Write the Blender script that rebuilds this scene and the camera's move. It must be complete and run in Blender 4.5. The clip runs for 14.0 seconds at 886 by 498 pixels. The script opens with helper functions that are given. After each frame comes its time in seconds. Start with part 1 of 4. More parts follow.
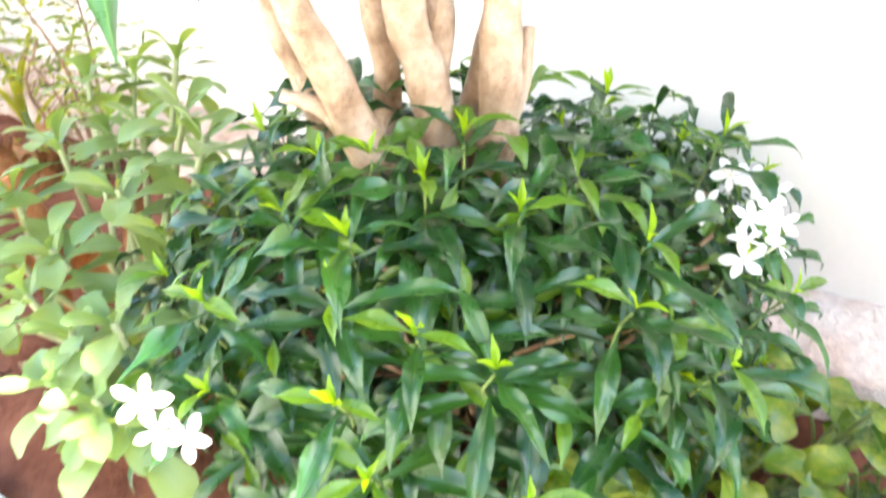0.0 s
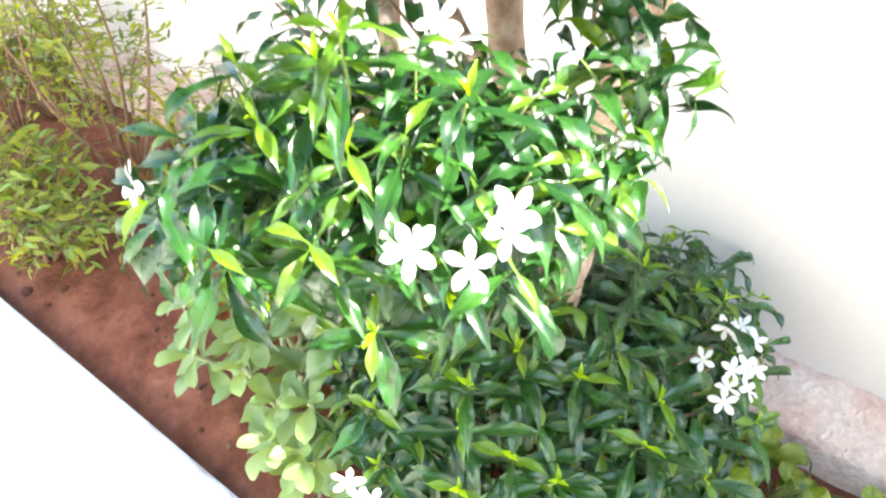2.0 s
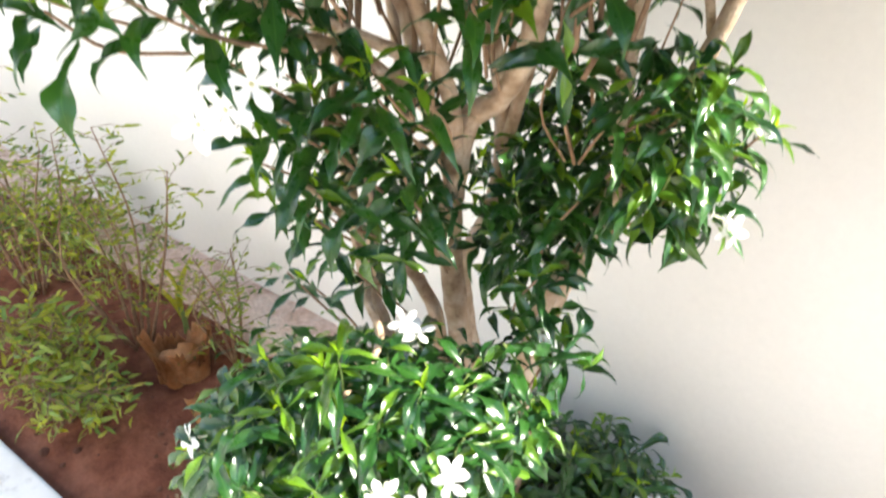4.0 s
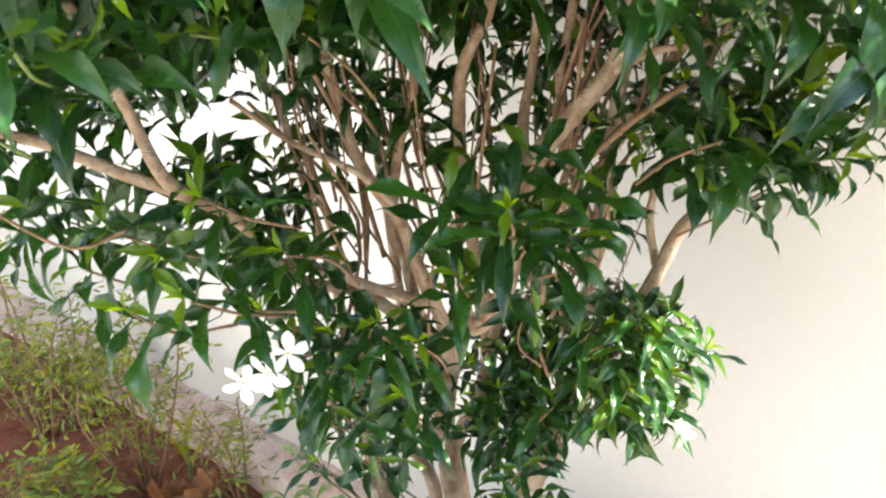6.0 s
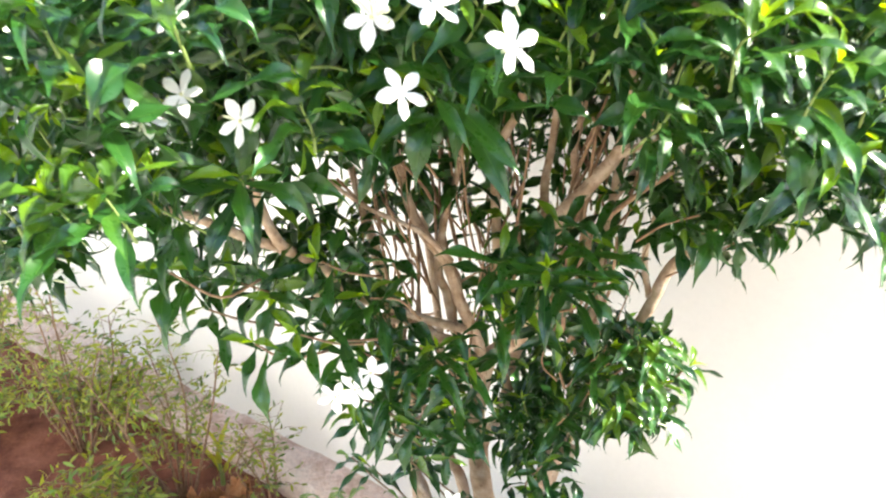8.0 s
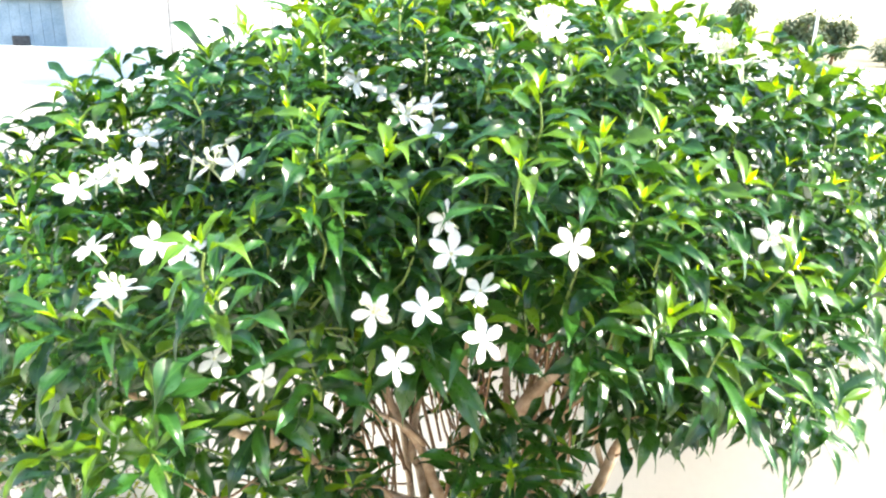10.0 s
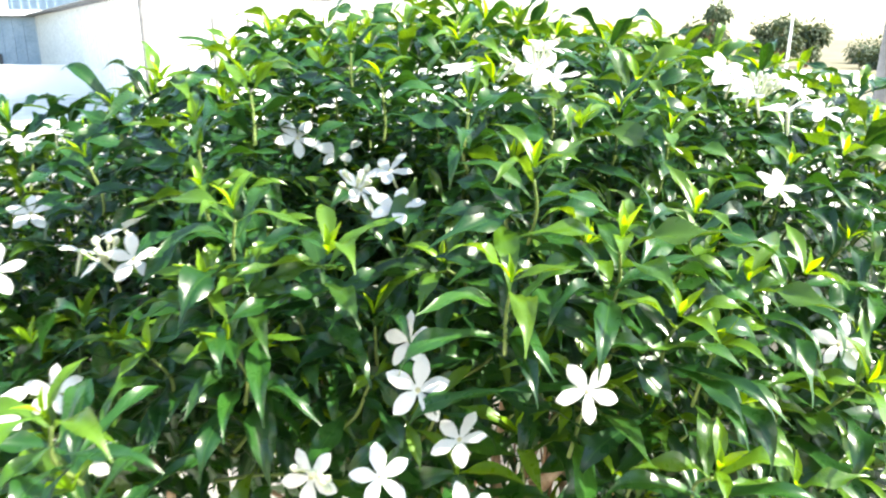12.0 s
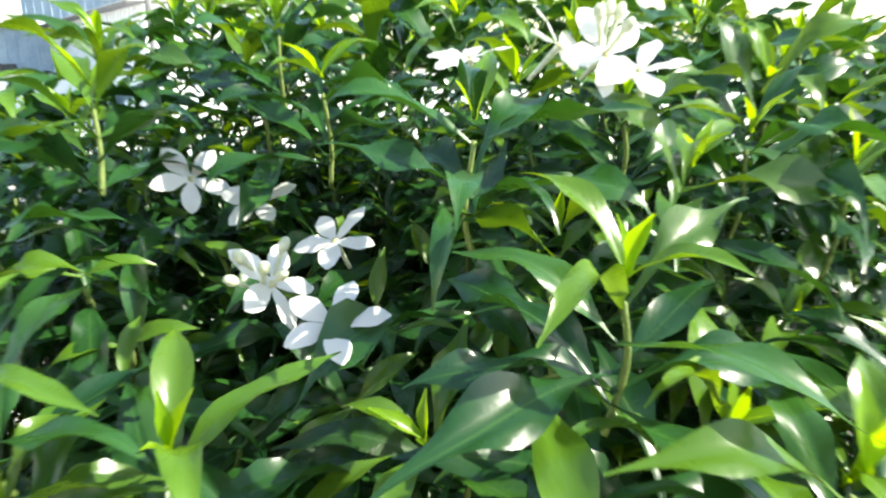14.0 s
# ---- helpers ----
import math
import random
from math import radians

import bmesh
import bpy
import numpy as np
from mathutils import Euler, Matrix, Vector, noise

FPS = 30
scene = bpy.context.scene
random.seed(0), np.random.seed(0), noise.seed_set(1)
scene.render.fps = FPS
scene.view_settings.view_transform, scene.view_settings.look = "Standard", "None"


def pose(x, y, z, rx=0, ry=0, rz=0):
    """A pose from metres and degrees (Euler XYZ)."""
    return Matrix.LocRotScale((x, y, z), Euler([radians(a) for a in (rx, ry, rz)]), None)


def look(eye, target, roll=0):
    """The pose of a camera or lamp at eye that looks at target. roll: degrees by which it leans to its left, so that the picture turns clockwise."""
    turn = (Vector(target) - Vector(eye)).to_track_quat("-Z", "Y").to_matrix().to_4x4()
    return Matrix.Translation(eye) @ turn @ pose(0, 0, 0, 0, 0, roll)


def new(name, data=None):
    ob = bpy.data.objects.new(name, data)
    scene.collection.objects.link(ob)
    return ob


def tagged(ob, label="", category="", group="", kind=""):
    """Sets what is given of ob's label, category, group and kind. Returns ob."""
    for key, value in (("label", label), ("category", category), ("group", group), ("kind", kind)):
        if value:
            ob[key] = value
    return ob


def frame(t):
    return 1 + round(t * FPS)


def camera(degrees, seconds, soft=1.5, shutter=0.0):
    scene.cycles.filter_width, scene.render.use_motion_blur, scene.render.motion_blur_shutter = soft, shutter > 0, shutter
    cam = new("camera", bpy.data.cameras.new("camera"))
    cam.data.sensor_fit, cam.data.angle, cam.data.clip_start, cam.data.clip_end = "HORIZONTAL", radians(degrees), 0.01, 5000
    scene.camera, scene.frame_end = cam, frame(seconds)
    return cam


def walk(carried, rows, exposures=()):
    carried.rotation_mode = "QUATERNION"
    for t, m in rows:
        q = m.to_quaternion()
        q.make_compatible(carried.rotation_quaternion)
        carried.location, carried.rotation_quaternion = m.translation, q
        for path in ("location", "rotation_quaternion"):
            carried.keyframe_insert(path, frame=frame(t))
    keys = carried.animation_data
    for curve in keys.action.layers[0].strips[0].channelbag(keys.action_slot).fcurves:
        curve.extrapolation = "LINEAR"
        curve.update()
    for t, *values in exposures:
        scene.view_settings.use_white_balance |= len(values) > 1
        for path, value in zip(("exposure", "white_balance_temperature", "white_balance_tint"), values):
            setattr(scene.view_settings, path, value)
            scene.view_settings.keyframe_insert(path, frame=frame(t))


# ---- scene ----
cam = camera(63.1, 14.0, soft=2.2, shutter=0.5)
METRES, EYE, TILT, LEAN, TURN = 2.3, 0.75, -33.0, 0.0, 0.0
ROWS = [
    (0.0, 0.0, 0.0, 0.0, 0.0, 0.0, -0.0),
    (0.5, -0.004, -0.0293, 0.0271, 0.9, -9.09, -0.67),
    (1.0, -0.0171, -0.0892, 0.0949, 2.19, -11.9, -1.11),
    (1.5, -0.0258, -0.1305, 0.1481, 3.24, -10.01, -1.62),
    (2.0, -0.0298, -0.1542, 0.1688, 3.99, -9.71, -1.91),
    (2.5, -0.0218, -0.1823, 0.1963, 4.6, -8.2, -2.55),
    (3.0, -0.0165, -0.2184, 0.2147, 4.68, -6.12, -3.58),
    (3.5, -0.0118, -0.2554, 0.2382, 3.59, -3.74, -2.99),
    (4.0, -0.0153, -0.2789, 0.2628, 2.44, -1.05, -2.56),
    (6.5, -0.0203, -0.3889, 0.339, 1.55, 6.66, -0.91),
    (7.0, -0.0316, -0.4176, 0.3355, 1.49, 6.45, -1.22),
    (7.5, -0.046, -0.444, 0.3389, 1.26, 6.5, -0.95),
    (8.0, -0.0576, -0.479, 0.3437, 0.38, 7.3, -0.39),
    (8.5, -0.064, -0.5201, 0.3419, -0.75, 8.82, -0.3),
    (9.0, -0.0686, -0.5505, 0.3564, -1.72, 11.94, 0.1),
    (11.5, -0.0707, -0.5218, 0.4492, -3.4, 16.88, 1.3),
    (12.0, -0.0575, -0.4881, 0.4651, -3.58, 16.5, 2.21),
    (12.5, -0.0495, -0.4646, 0.4781, -3.33, 17.11, 3.23),
    (13.0, -0.0407, -0.438, 0.4889, -2.72, 19.0, 3.72),
    (13.5, -0.0425, -0.4008, 0.5149, -2.57, 19.23, 3.16),
    (14.0, -0.0399, -0.3593, 0.5366, -2.45, 16.96, 2.25),
]
EXPOSURES = [(0.0, 3.4, 6700, 7), (0.5, 3.16, 6700, 7), (1.5, 3.0, 6700, 7), (3.0, 2.6, 6700, 7), (4.0, 2.07, 6700, 7), (6.5, 2.05, 6700, 7), (7.0, 2.12, 6700, 7), (8.0, 2.28, 6750, 7), (9.0, 2.32, 6800, 6), (11.5, 2.0, 6900, 3), (12.5, 1.8, 6900, 3), (14.0, 1.5, 6900, 2)]
walk(cam, [(t, pose(0, 0, EYE, TILT, LEAN, TURN) @ pose(METRES * x, METRES * y, METRES * z, 90 + pitch, roll, yaw)) for t, x, y, z, yaw, pitch, roll in ROWS], EXPOSURES)

# ---- light ----
SUN_ELEVATION, SUN_EAST, SUN_NORTH = 42.6, 1.0, -0.13
world = bpy.data.worlds.new("sky")
scene.world = world
world.use_nodes = True
sky = world.node_tree.nodes.new("ShaderNodeTexSky")
sky.sky_type, sky.sun_disc = "NISHITA", False
sky.sun_elevation = radians(SUN_ELEVATION)
sky.sun_rotation = math.atan2(SUN_EAST, SUN_NORTH)
sky.dust_density = 1.0
background = world.node_tree.nodes["Background"]
background.inputs["Strength"].default_value = 0.15
world.node_tree.links.new(sky.outputs[0], background.inputs["Color"])
sun = new("sun", bpy.data.lights.new("sun", "SUN"))
sun.data.energy, sun.data.angle, sun.data.color = 4.2, radians(0.6), (1.0, 0.95, 0.86)
level = math.hypot(SUN_EAST, SUN_NORTH)
reach = math.cos(radians(SUN_ELEVATION)) / level
sun.matrix_world = look((SUN_EAST * reach * 6, SUN_NORTH * reach * 6, math.sin(radians(SUN_ELEVATION)) * 6 + 0.5), (0, 0, 0.5))


# ---- materials ----
class Nodes:
    """A short way to write node materials."""

    def __init__(self, name, roughness=0.6, specular=0.4):
        self.material = bpy.data.materials.new(name)
        self.material.use_nodes = True
        self.tree = self.material.node_tree
        self.shader = self.tree.nodes["Principled BSDF"]
        self.output = self.tree.nodes["Material Output"]
        self.shader.inputs["Roughness"].default_value = roughness
        self.shader.inputs["Specular IOR Level"].default_value = specular

    def add(self, kind, **settings):
        node = self.tree.nodes.new(kind)
        for key, value in settings.items():
            if key in node.inputs:
                node.inputs[key].default_value = value
        return node

    def link(self, a, b):
        self.tree.links.new(a, b)

    def coords(self, which="Object"):
        return self.tree.nodes.new("ShaderNodeTexCoord").outputs[which]

    def noise(self, scale, detail=4.0, rough=0.6, vector=None):
        n = self.add("ShaderNodeTexNoise", Scale=scale, Detail=detail, Roughness=rough)
        self.link(vector or self.coords(), n.inputs["Vector"])
        return n.outputs["Fac"]

    def ramp(self, fac, *stops):
        n = self.tree.nodes.new("ShaderNodeValToRGB")
        while len(n.color_ramp.elements) < len(stops):
            n.color_ramp.elements.new(0.5)
        for e, (at, col) in zip(n.color_ramp.elements, stops):
            e.position, e.color = at, (*col, 1.0)
        self.link(fac, n.inputs["Fac"])
        return n.outputs["Color"]

    def mix(self, fac, a, b, blend="MIX"):
        n = self.tree.nodes.new("ShaderNodeMix")
        n.data_type, n.blend_type = "RGBA", blend
        for value, socket in ((fac, n.inputs[0]), (a, n.inputs[6]), (b, n.inputs[7])):
            if isinstance(value, (int, float)):
                socket.default_value = value
            elif isinstance(value, tuple):
                socket.default_value = (*value, 1.0)
            else:
                self.link(value, socket)
        return n.outputs[2]

    def math(self, op, a, b=0.0):
        n = self.tree.nodes.new("ShaderNodeMath")
        n.operation = op
        for value, socket in ((a, n.inputs[0]), (b, n.inputs[1])):
            if isinstance(value, (int, float)):
                socket.default_value = value
            else:
                self.link(value, socket)
        return n.outputs[0]

    def base(self, colour):
        self.link(colour, self.shader.inputs["Base Color"])

    def bump(self, height, strength=0.3, distance=0.005):
        n = self.add("ShaderNodeBump", Strength=strength, Distance=distance)
        self.link(height, n.inputs["Height"])
        self.link(n.outputs[0], self.shader.inputs["Normal"])
        return n.outputs[0]


def leaf_material(name, dark, light, young, rough=0.3, clear=0.3, rib=(0.25, 0.4, 0.12), blotch=None, gloss=0.5, through_tint=(2.4, 1.85, 0.4)):
    """Glossy leaf: tone varies from leaf to leaf, pale midrib, side veins, light passes through."""
    m = Nodes(name, rough, gloss)
    uv = m.coords("UV")
    split = m.tree.nodes.new("ShaderNodeSeparateXYZ")
    m.link(uv, split.inputs[0])
    across, along = split.outputs["X"], split.outputs["Y"]
    island = m.tree.nodes.new("ShaderNodeNewGeometry").outputs["Random Per Island"]
    own = m.tree.nodes.new("ShaderNodeObjectInfo").outputs["Random"]
    chance = m.math("FRACT", m.math("ADD", island, own))
    age = m.add("ShaderNodeAttribute")
    age.attribute_name = "age"
    tone = m.mix(chance, dark, light)
    tone = m.mix(age.outputs["Fac"], tone, young)
    patch = m.noise(45.0, 3.0, 0.6)
    tone = m.mix(m.math("MULTIPLY", patch, 0.5), tone, m.mix(0.5, tone, light))
    if blotch:
        spots = m.ramp(m.noise(17.0, 4.0, 0.75), (0.44, (0, 0, 0)), (0.60, (1, 1, 1)))
        tone = m.mix(m.math("MULTIPLY", spots, 0.9), tone, blotch)
    off = m.math("ABSOLUTE", m.math("SUBTRACT", across, 0.5))
    ribline = m.math("LESS_THAN", off, 0.028)
    tone = m.mix(m.math("MULTIPLY", ribline, 0.35), tone, rib)
    m.base(tone)
    slant = m.math("SUBTRACT", m.math("MULTIPLY", along, 62.0), m.math("MULTIPLY", off, 34.0))
    veins = m.math("SINE", slant)
    relief = m.math("ADD", m.math("MULTIPLY", veins, 0.07), m.math("MULTIPLY", ribline, -0.6))
    relief = m.math("ADD", relief, m.noise(160.0, 2.0, 0.5))
    bent = m.bump(relief, 0.16, 0.001)
    m.link(m.math("ADD", rough - 0.06, m.math("MULTIPLY", m.noise(90.0, 2.0), 0.14)), m.shader.inputs["Roughness"])
    glow = m.add("ShaderNodeBsdfTranslucent")
    m.link(m.mix(1.0, tone, through_tint, "MULTIPLY"), glow.inputs["Color"])
    m.link(bent, glow.inputs["Normal"])
    both = m.add("ShaderNodeMixShader")
    m.link(m.math("ADD", clear, m.math("MULTIPLY", age.outputs["Fac"], 0.28)), both.inputs[0])
    m.link(m.shader.outputs[0], both.inputs[1])
    m.link(glow.outputs[0], both.inputs[2])
    m.link(both.outputs[0], m.output.inputs["Surface"])
    return m.material


JASMINE_LEAF = leaf_material("jasmine_leaf", (0.007, 0.035, 0.013), (0.029, 0.104, 0.016), (0.22, 0.40, 0.014), 0.28, 0.19, (0.08, 0.18, 0.04), None, 0.62)
PADDLE_LEAF = leaf_material("paddle_leaf", (0.095, 0.18, 0.06), (0.175, 0.275, 0.105), (0.20, 0.30, 0.11), 0.32, 0.17, (0.2, 0.32, 0.12))
FEATHER_LEAF = leaf_material("feather_leaf", (0.035, 0.080, 0.03), (0.17, 0.26, 0.055), (0.32, 0.37, 0.05), 0.45, 0.33)
WEED_LEAF = leaf_material("weed_leaf", (0.07, 0.15, 0.03), (0.21, 0.32, 0.05), (0.33, 0.34, 0.06), 0.5, 0.3)
POTHOS_LEAF = leaf_material("pothos_leaf", (0.016, 0.065, 0.012), (0.055, 0.135, 0.016), (0.2, 0.3, 0.03), 0.24, 0.17, (0.14, 0.26, 0.05), (0.26, 0.30, 0.04))
TREE_LEAF = leaf_material("tree_leaf", (0.035, 0.06, 0.03), (0.07, 0.1, 0.05), (0.08, 0.11, 0.05), 0.6, 0.15)


def plain(name, stops, scale, rough=0.7, bump=0.4, distance=0.004, fine=None, specular=0.3, mottle=0.35):
    m = Nodes(name, rough, specular)
    large = m.noise(scale, 5.0, 0.62)
    col = m.ramp(large, *stops)
    small = m.noise(fine or scale * 9, 4.0, 0.65)
    col = m.mix(mottle, col, m.mix(1.0, col, m.ramp(small, (0.3, (0.45, 0.45, 0.45)), (0.7, (1.25, 1.25, 1.25))), "MULTIPLY"))
    m.base(col)
    m.bump(m.math("ADD", small, m.math("MULTIPLY", large, 0.8)), bump, distance)
    return m.material




def ringed_bark():
    """Pale smooth bark with darker cross rings, scars and peeling flakes."""
    m = Nodes("bark", 0.8, 0.3)
    large = m.noise(26.0, 5.0, 0.62)
    col = m.ramp(large, (0.28, (0.24, 0.145, 0.088)), (0.46, (0.43, 0.30, 0.205)), (0.7, (0.59, 0.47, 0.365)))
    split = m.tree.nodes.new("ShaderNodeSeparateXYZ")
    m.link(m.coords(), split.inputs[0])
    height = m.math("ADD", m.math("MULTIPLY", split.outputs["Z"], 900.0), m.math("MULTIPLY", m.noise(30.0, 3.0), 9.0))
    ring = m.math("POWER", m.math("ABSOLUTE", m.math("SINE", height)), 7.0)
    ring = m.math("MULTIPLY", ring, m.ramp(m.noise(55.0, 3.0), (0.42, (0, 0, 0)), (0.62, (1, 1, 1))))
    col = m.mix(m.math("MULTIPLY", ring, 0.28), col, (0.20, 0.125, 0.08))
    scars = m.ramp(m.noise(90.0, 4.0, 0.7), (0.60, (0, 0, 0)), (0.68, (1, 1, 1)))
    col = m.mix(m.math("MULTIPLY", scars, 0.5), col, (0.17, 0.10, 0.065))
    m.base(col)
    m.bump(m.math("SUBTRACT", m.math("ADD", large, m.math("MULTIPLY", m.noise(150.0, 4.0), 0.6)), m.math("MULTIPLY", ring, 0.25)), 1.0, 0.006)
    return m.material


BARK = ringed_bark()
TWIG = plain("twig", [(0.3, (0.17, 0.095, 0.055)), (0.7, (0.36, 0.23, 0.14))], 60.0, 0.75)
GREEN_STEM = plain("green_stem", [(0.3, (0.13, 0.19, 0.05)), (0.7, (0.24, 0.31, 0.09))], 50.0, 0.5)
PALE_STEM = plain("pale_stem", [(0.3, (0.30, 0.36, 0.18)), (0.7, (0.42, 0.46, 0.26))], 40.0, 0.55)
SOIL = plain("soil", [(0.28, (0.095, 0.034, 0.021)), (0.5, (0.185, 0.070, 0.043)), (0.72, (0.26, 0.115, 0.075))], 9.0, 0.95, 0.8, 0.010, 48.0, 0.1, 0.3)
CLOD = plain("clod", [(0.3, (0.10, 0.04, 0.025)), (0.7, (0.24, 0.11, 0.075))], 22.0, 0.95, 0.8, 0.006)
STRAW = plain("straw", [(0.3, (0.25, 0.15, 0.08)), (0.7, (0.48, 0.34, 0.2))], 40.0, 0.8)
HUSK = plain("husk", [(0.3, (0.34, 0.13, 0.05)), (0.5, (0.58, 0.28, 0.12)), (0.7, (0.68, 0.42, 0.24))], 14.0, 0.75, 0.8, 0.006, 120.0)
PLASTER = plain("plaster", [(0.25, (0.705, 0.665, 0.63)), (0.5, (0.73, 0.695, 0.66)), (0.75, (0.755, 0.725, 0.69))], 0.9, 0.85, 0.08, 0.001, 60.0, 0.3, 0.05)

WHITEWASH = plain("whitewash", [(0.3, (0.80, 0.79, 0.77)), (0.7, (0.86, 0.85, 0.83))], 1.1, 0.85, 0.08, 0.001, 60.0, 0.3, 0.05)


def stained_slab():
    """Worn white stone with grey smears and one rusty ring left by a pot."""
    m = Nodes("slab", 0.45, 0.3)
    base = m.ramp(m.noise(5.0, 5.0, 0.62), (0.3, (0.66, 0.62, 0.575)), (0.5, (0.77, 0.735, 0.69)), (0.72, (0.84, 0.81, 0.775)))
    grit = m.noise(60.0, 4.0, 0.65)
    base = m.mix(m.ramp(m.noise(11.0, 6.0, 0.7), (0.52, (0, 0, 0)), (0.66, (0.7, 0.7, 0.7))), base, (0.42, 0.385, 0.35))
    away = m.tree.nodes.new("ShaderNodeVectorMath")
    away.operation = "DISTANCE"
    m.link(m.coords(), away.inputs[0])
    away.inputs[1].default_value = (-1.100, 0.829, 0.0)
    ring = m.ramp(m.math("ADD", away.outputs["Value"], m.math("MULTIPLY", m.noise(30.0), 0.012)), (0.020, (0.15, 0.15, 0.15)), (0.030, (0.75, 0.75, 0.75)), (0.034, (0.6, 0.6, 0.6)), (0.042, (0, 0, 0)))
    m.base(m.mix(ring, base, (0.55, 0.36, 0.24)))
    m.bump(grit, 0.12, 0.002)
    return m.material


SLAB = stained_slab()
LEDGE = plain("ledge", [(0.3, (0.40, 0.25, 0.18)), (0.46, (0.64, 0.47, 0.38)), (0.7, (0.78, 0.66, 0.57))], 9.0, 0.9, 0.9, 0.012, 60.0)
UNSEEN_BEIGE = plain("unseen_beige", [(0.3, (0.34, 0.27, 0.20)), (0.7, (0.44, 0.36, 0.27))], 1.2, 0.85, 0.1, 0.002, 50.0, 0.3, 0.1)
YARD = plain("yard", [(0.3, (0.76, 0.74, 0.71)), (0.7, (0.84, 0.82, 0.79))], 0.2, 0.9, 0.1, 0.01, 3.0)
FIELD = plain("field", [(0.3, (0.16, 0.15, 0.085)), (0.7, (0.32, 0.27, 0.18))], 0.15, 0.95, 0.3, 0.05, 2.0)
SHEET_METAL = plain("sheet_metal", [(0.3, (0.28, 0.38, 0.5)), (0.7, (0.45, 0.55, 0.66))], 1.2, 0.5, 0.1)
ROOF_METAL = plain("roof_metal", [(0.3, (0.82, 0.82, 0.82)), (0.7, (0.88, 0.88, 0.87))], 0.8, 0.5, 0.1)
DARK_METAL = plain("dark_metal", [(0.3, (0.05, 0.05, 0.06)), (0.7, (0.12, 0.12, 0.13))], 4.0, 0.6, 0.1)
POLE_GREY = plain("pole_grey", [(0.3, (0.16, 0.15, 0.15)), (0.7, (0.28, 0.27, 0.27))], 4.0, 0.8, 0.2)
PETAL = leaf_material("petal", (0.80, 0.80, 0.78), (0.86, 0.86, 0.84), (0.85, 0.85, 0.8), 0.5, 0.2, (0.8, 0.8, 0.76), through_tint=(1.02, 1.02, 1.0))
THROAT = plain("throat", [(0.3, (0.62, 0.60, 0.32)), (0.7, (0.75, 0.72, 0.45))], 90.0, 0.5)
BUD = plain("bud", [(0.3, (0.62, 0.68, 0.42)), (0.7, (0.8, 0.82, 0.68))], 90.0, 0.5)


# ---- mesh helpers ----
def bake(name, bm, material, smooth=True):
    me = bpy.data.meshes.new(name)
    bm.to_mesh(me)
    bm.free()
    me.materials.append(material)
    for p in me.polygons:
        p.use_smooth = smooth
    return me


def attach(name, me, parent, m=None, label="", kind=""):
    ob = new(name, me)
    ob.parent = parent
    if m is not None:
        ob.matrix_basis = m
    return tagged(ob, label=label, kind=kind)


def part(name, bm, material, parent, label="", kind="", smooth=True):
    return attach(name, bake(name, bm, material, smooth), parent, None, label, kind)


def thing(name, label, category, at=(0, 0, 0), group="", kind=""):
    ob = new(name)
    ob.location = at
    ob.empty_display_size = 0.05
    return tagged(ob, label, category, group, kind)


def box_into(bm, lo, hi, bevel=0.0, m=None):
    made = bmesh.ops.create_cube(bm, size=1.0)["verts"]
    for v in made:
        v.co = Vector([lo[i] + (hi[i] - lo[i]) * (v.co[i] + 0.5) for i in range(3)])
    if bevel:
        edges = list({e for v in made for e in v.link_edges})
        out = bmesh.ops.bevel(bm, geom=edges, offset=bevel, segments=2, affect="EDGES")
        made = list({v for f in out["faces"] for v in f.verts} | {v for v in made if v.is_valid})
    if m is not None:
        for v in made:
            v.co = m @ v.co
    return made


def spline(points, steps=5):
    """Catmull-Rom through the points."""
    P = [Vector(p) for p in points]
    P = [P[0] * 2 - P[1]] + P + [P[-1] * 2 - P[-2]]
    out = []
    for i in range(1, len(P) - 2):
        a, b, c, d = P[i - 1:i + 3]
        for k in range(steps):
            t = k / steps
            out.append(0.5 * (2 * b + (c - a) * t + (2 * a - 5 * b + 4 * c - d) * t * t + (3 * b - a - 3 * c + d) * t ** 3))
    out.append(P[-2])
    return out


def tube_into(bm, points, r0, r1, sides=10, steps=5, rough=0.12, seed=0.0, taper=1.0):
    """A tapered, knobbly limb through the points, closed at both ends."""
    line = spline(points, steps) if steps > 1 else [Vector(p) for p in points]
    rings, side = [], Vector((1, 0, 0))
    for i, p in enumerate(line):
        ahead = (line[min(i + 1, len(line) - 1)] - line[max(i - 1, 0)]).normalized()
        side = (side - ahead * side.dot(ahead))
        side = side.normalized() if side.length > 1e-4 else ahead.orthogonal().normalized()
        other = ahead.cross(side)
        r = r0 + (r1 - r0) * (i / (len(line) - 1)) ** taper
        ring = []
        for k in range(sides):
            a = 2 * math.pi * k / sides
            d = side * math.cos(a) + other * math.sin(a)
            wob = 1 + rough * 2 * noise.noise((p + d * r * 2) * 28 + Vector((seed, 0, 0)))
            ring.append(bm.verts.new(p + d * r * wob))
        rings.append(ring)
    for a, b in zip(rings, rings[1:]):
        for k in range(sides):
            bm.faces.new((a[k], a[(k + 1) % sides], b[(k + 1) % sides], b[k]))
    bm.faces.new(rings[0][::-1])
    bm.faces.new(rings[-1])


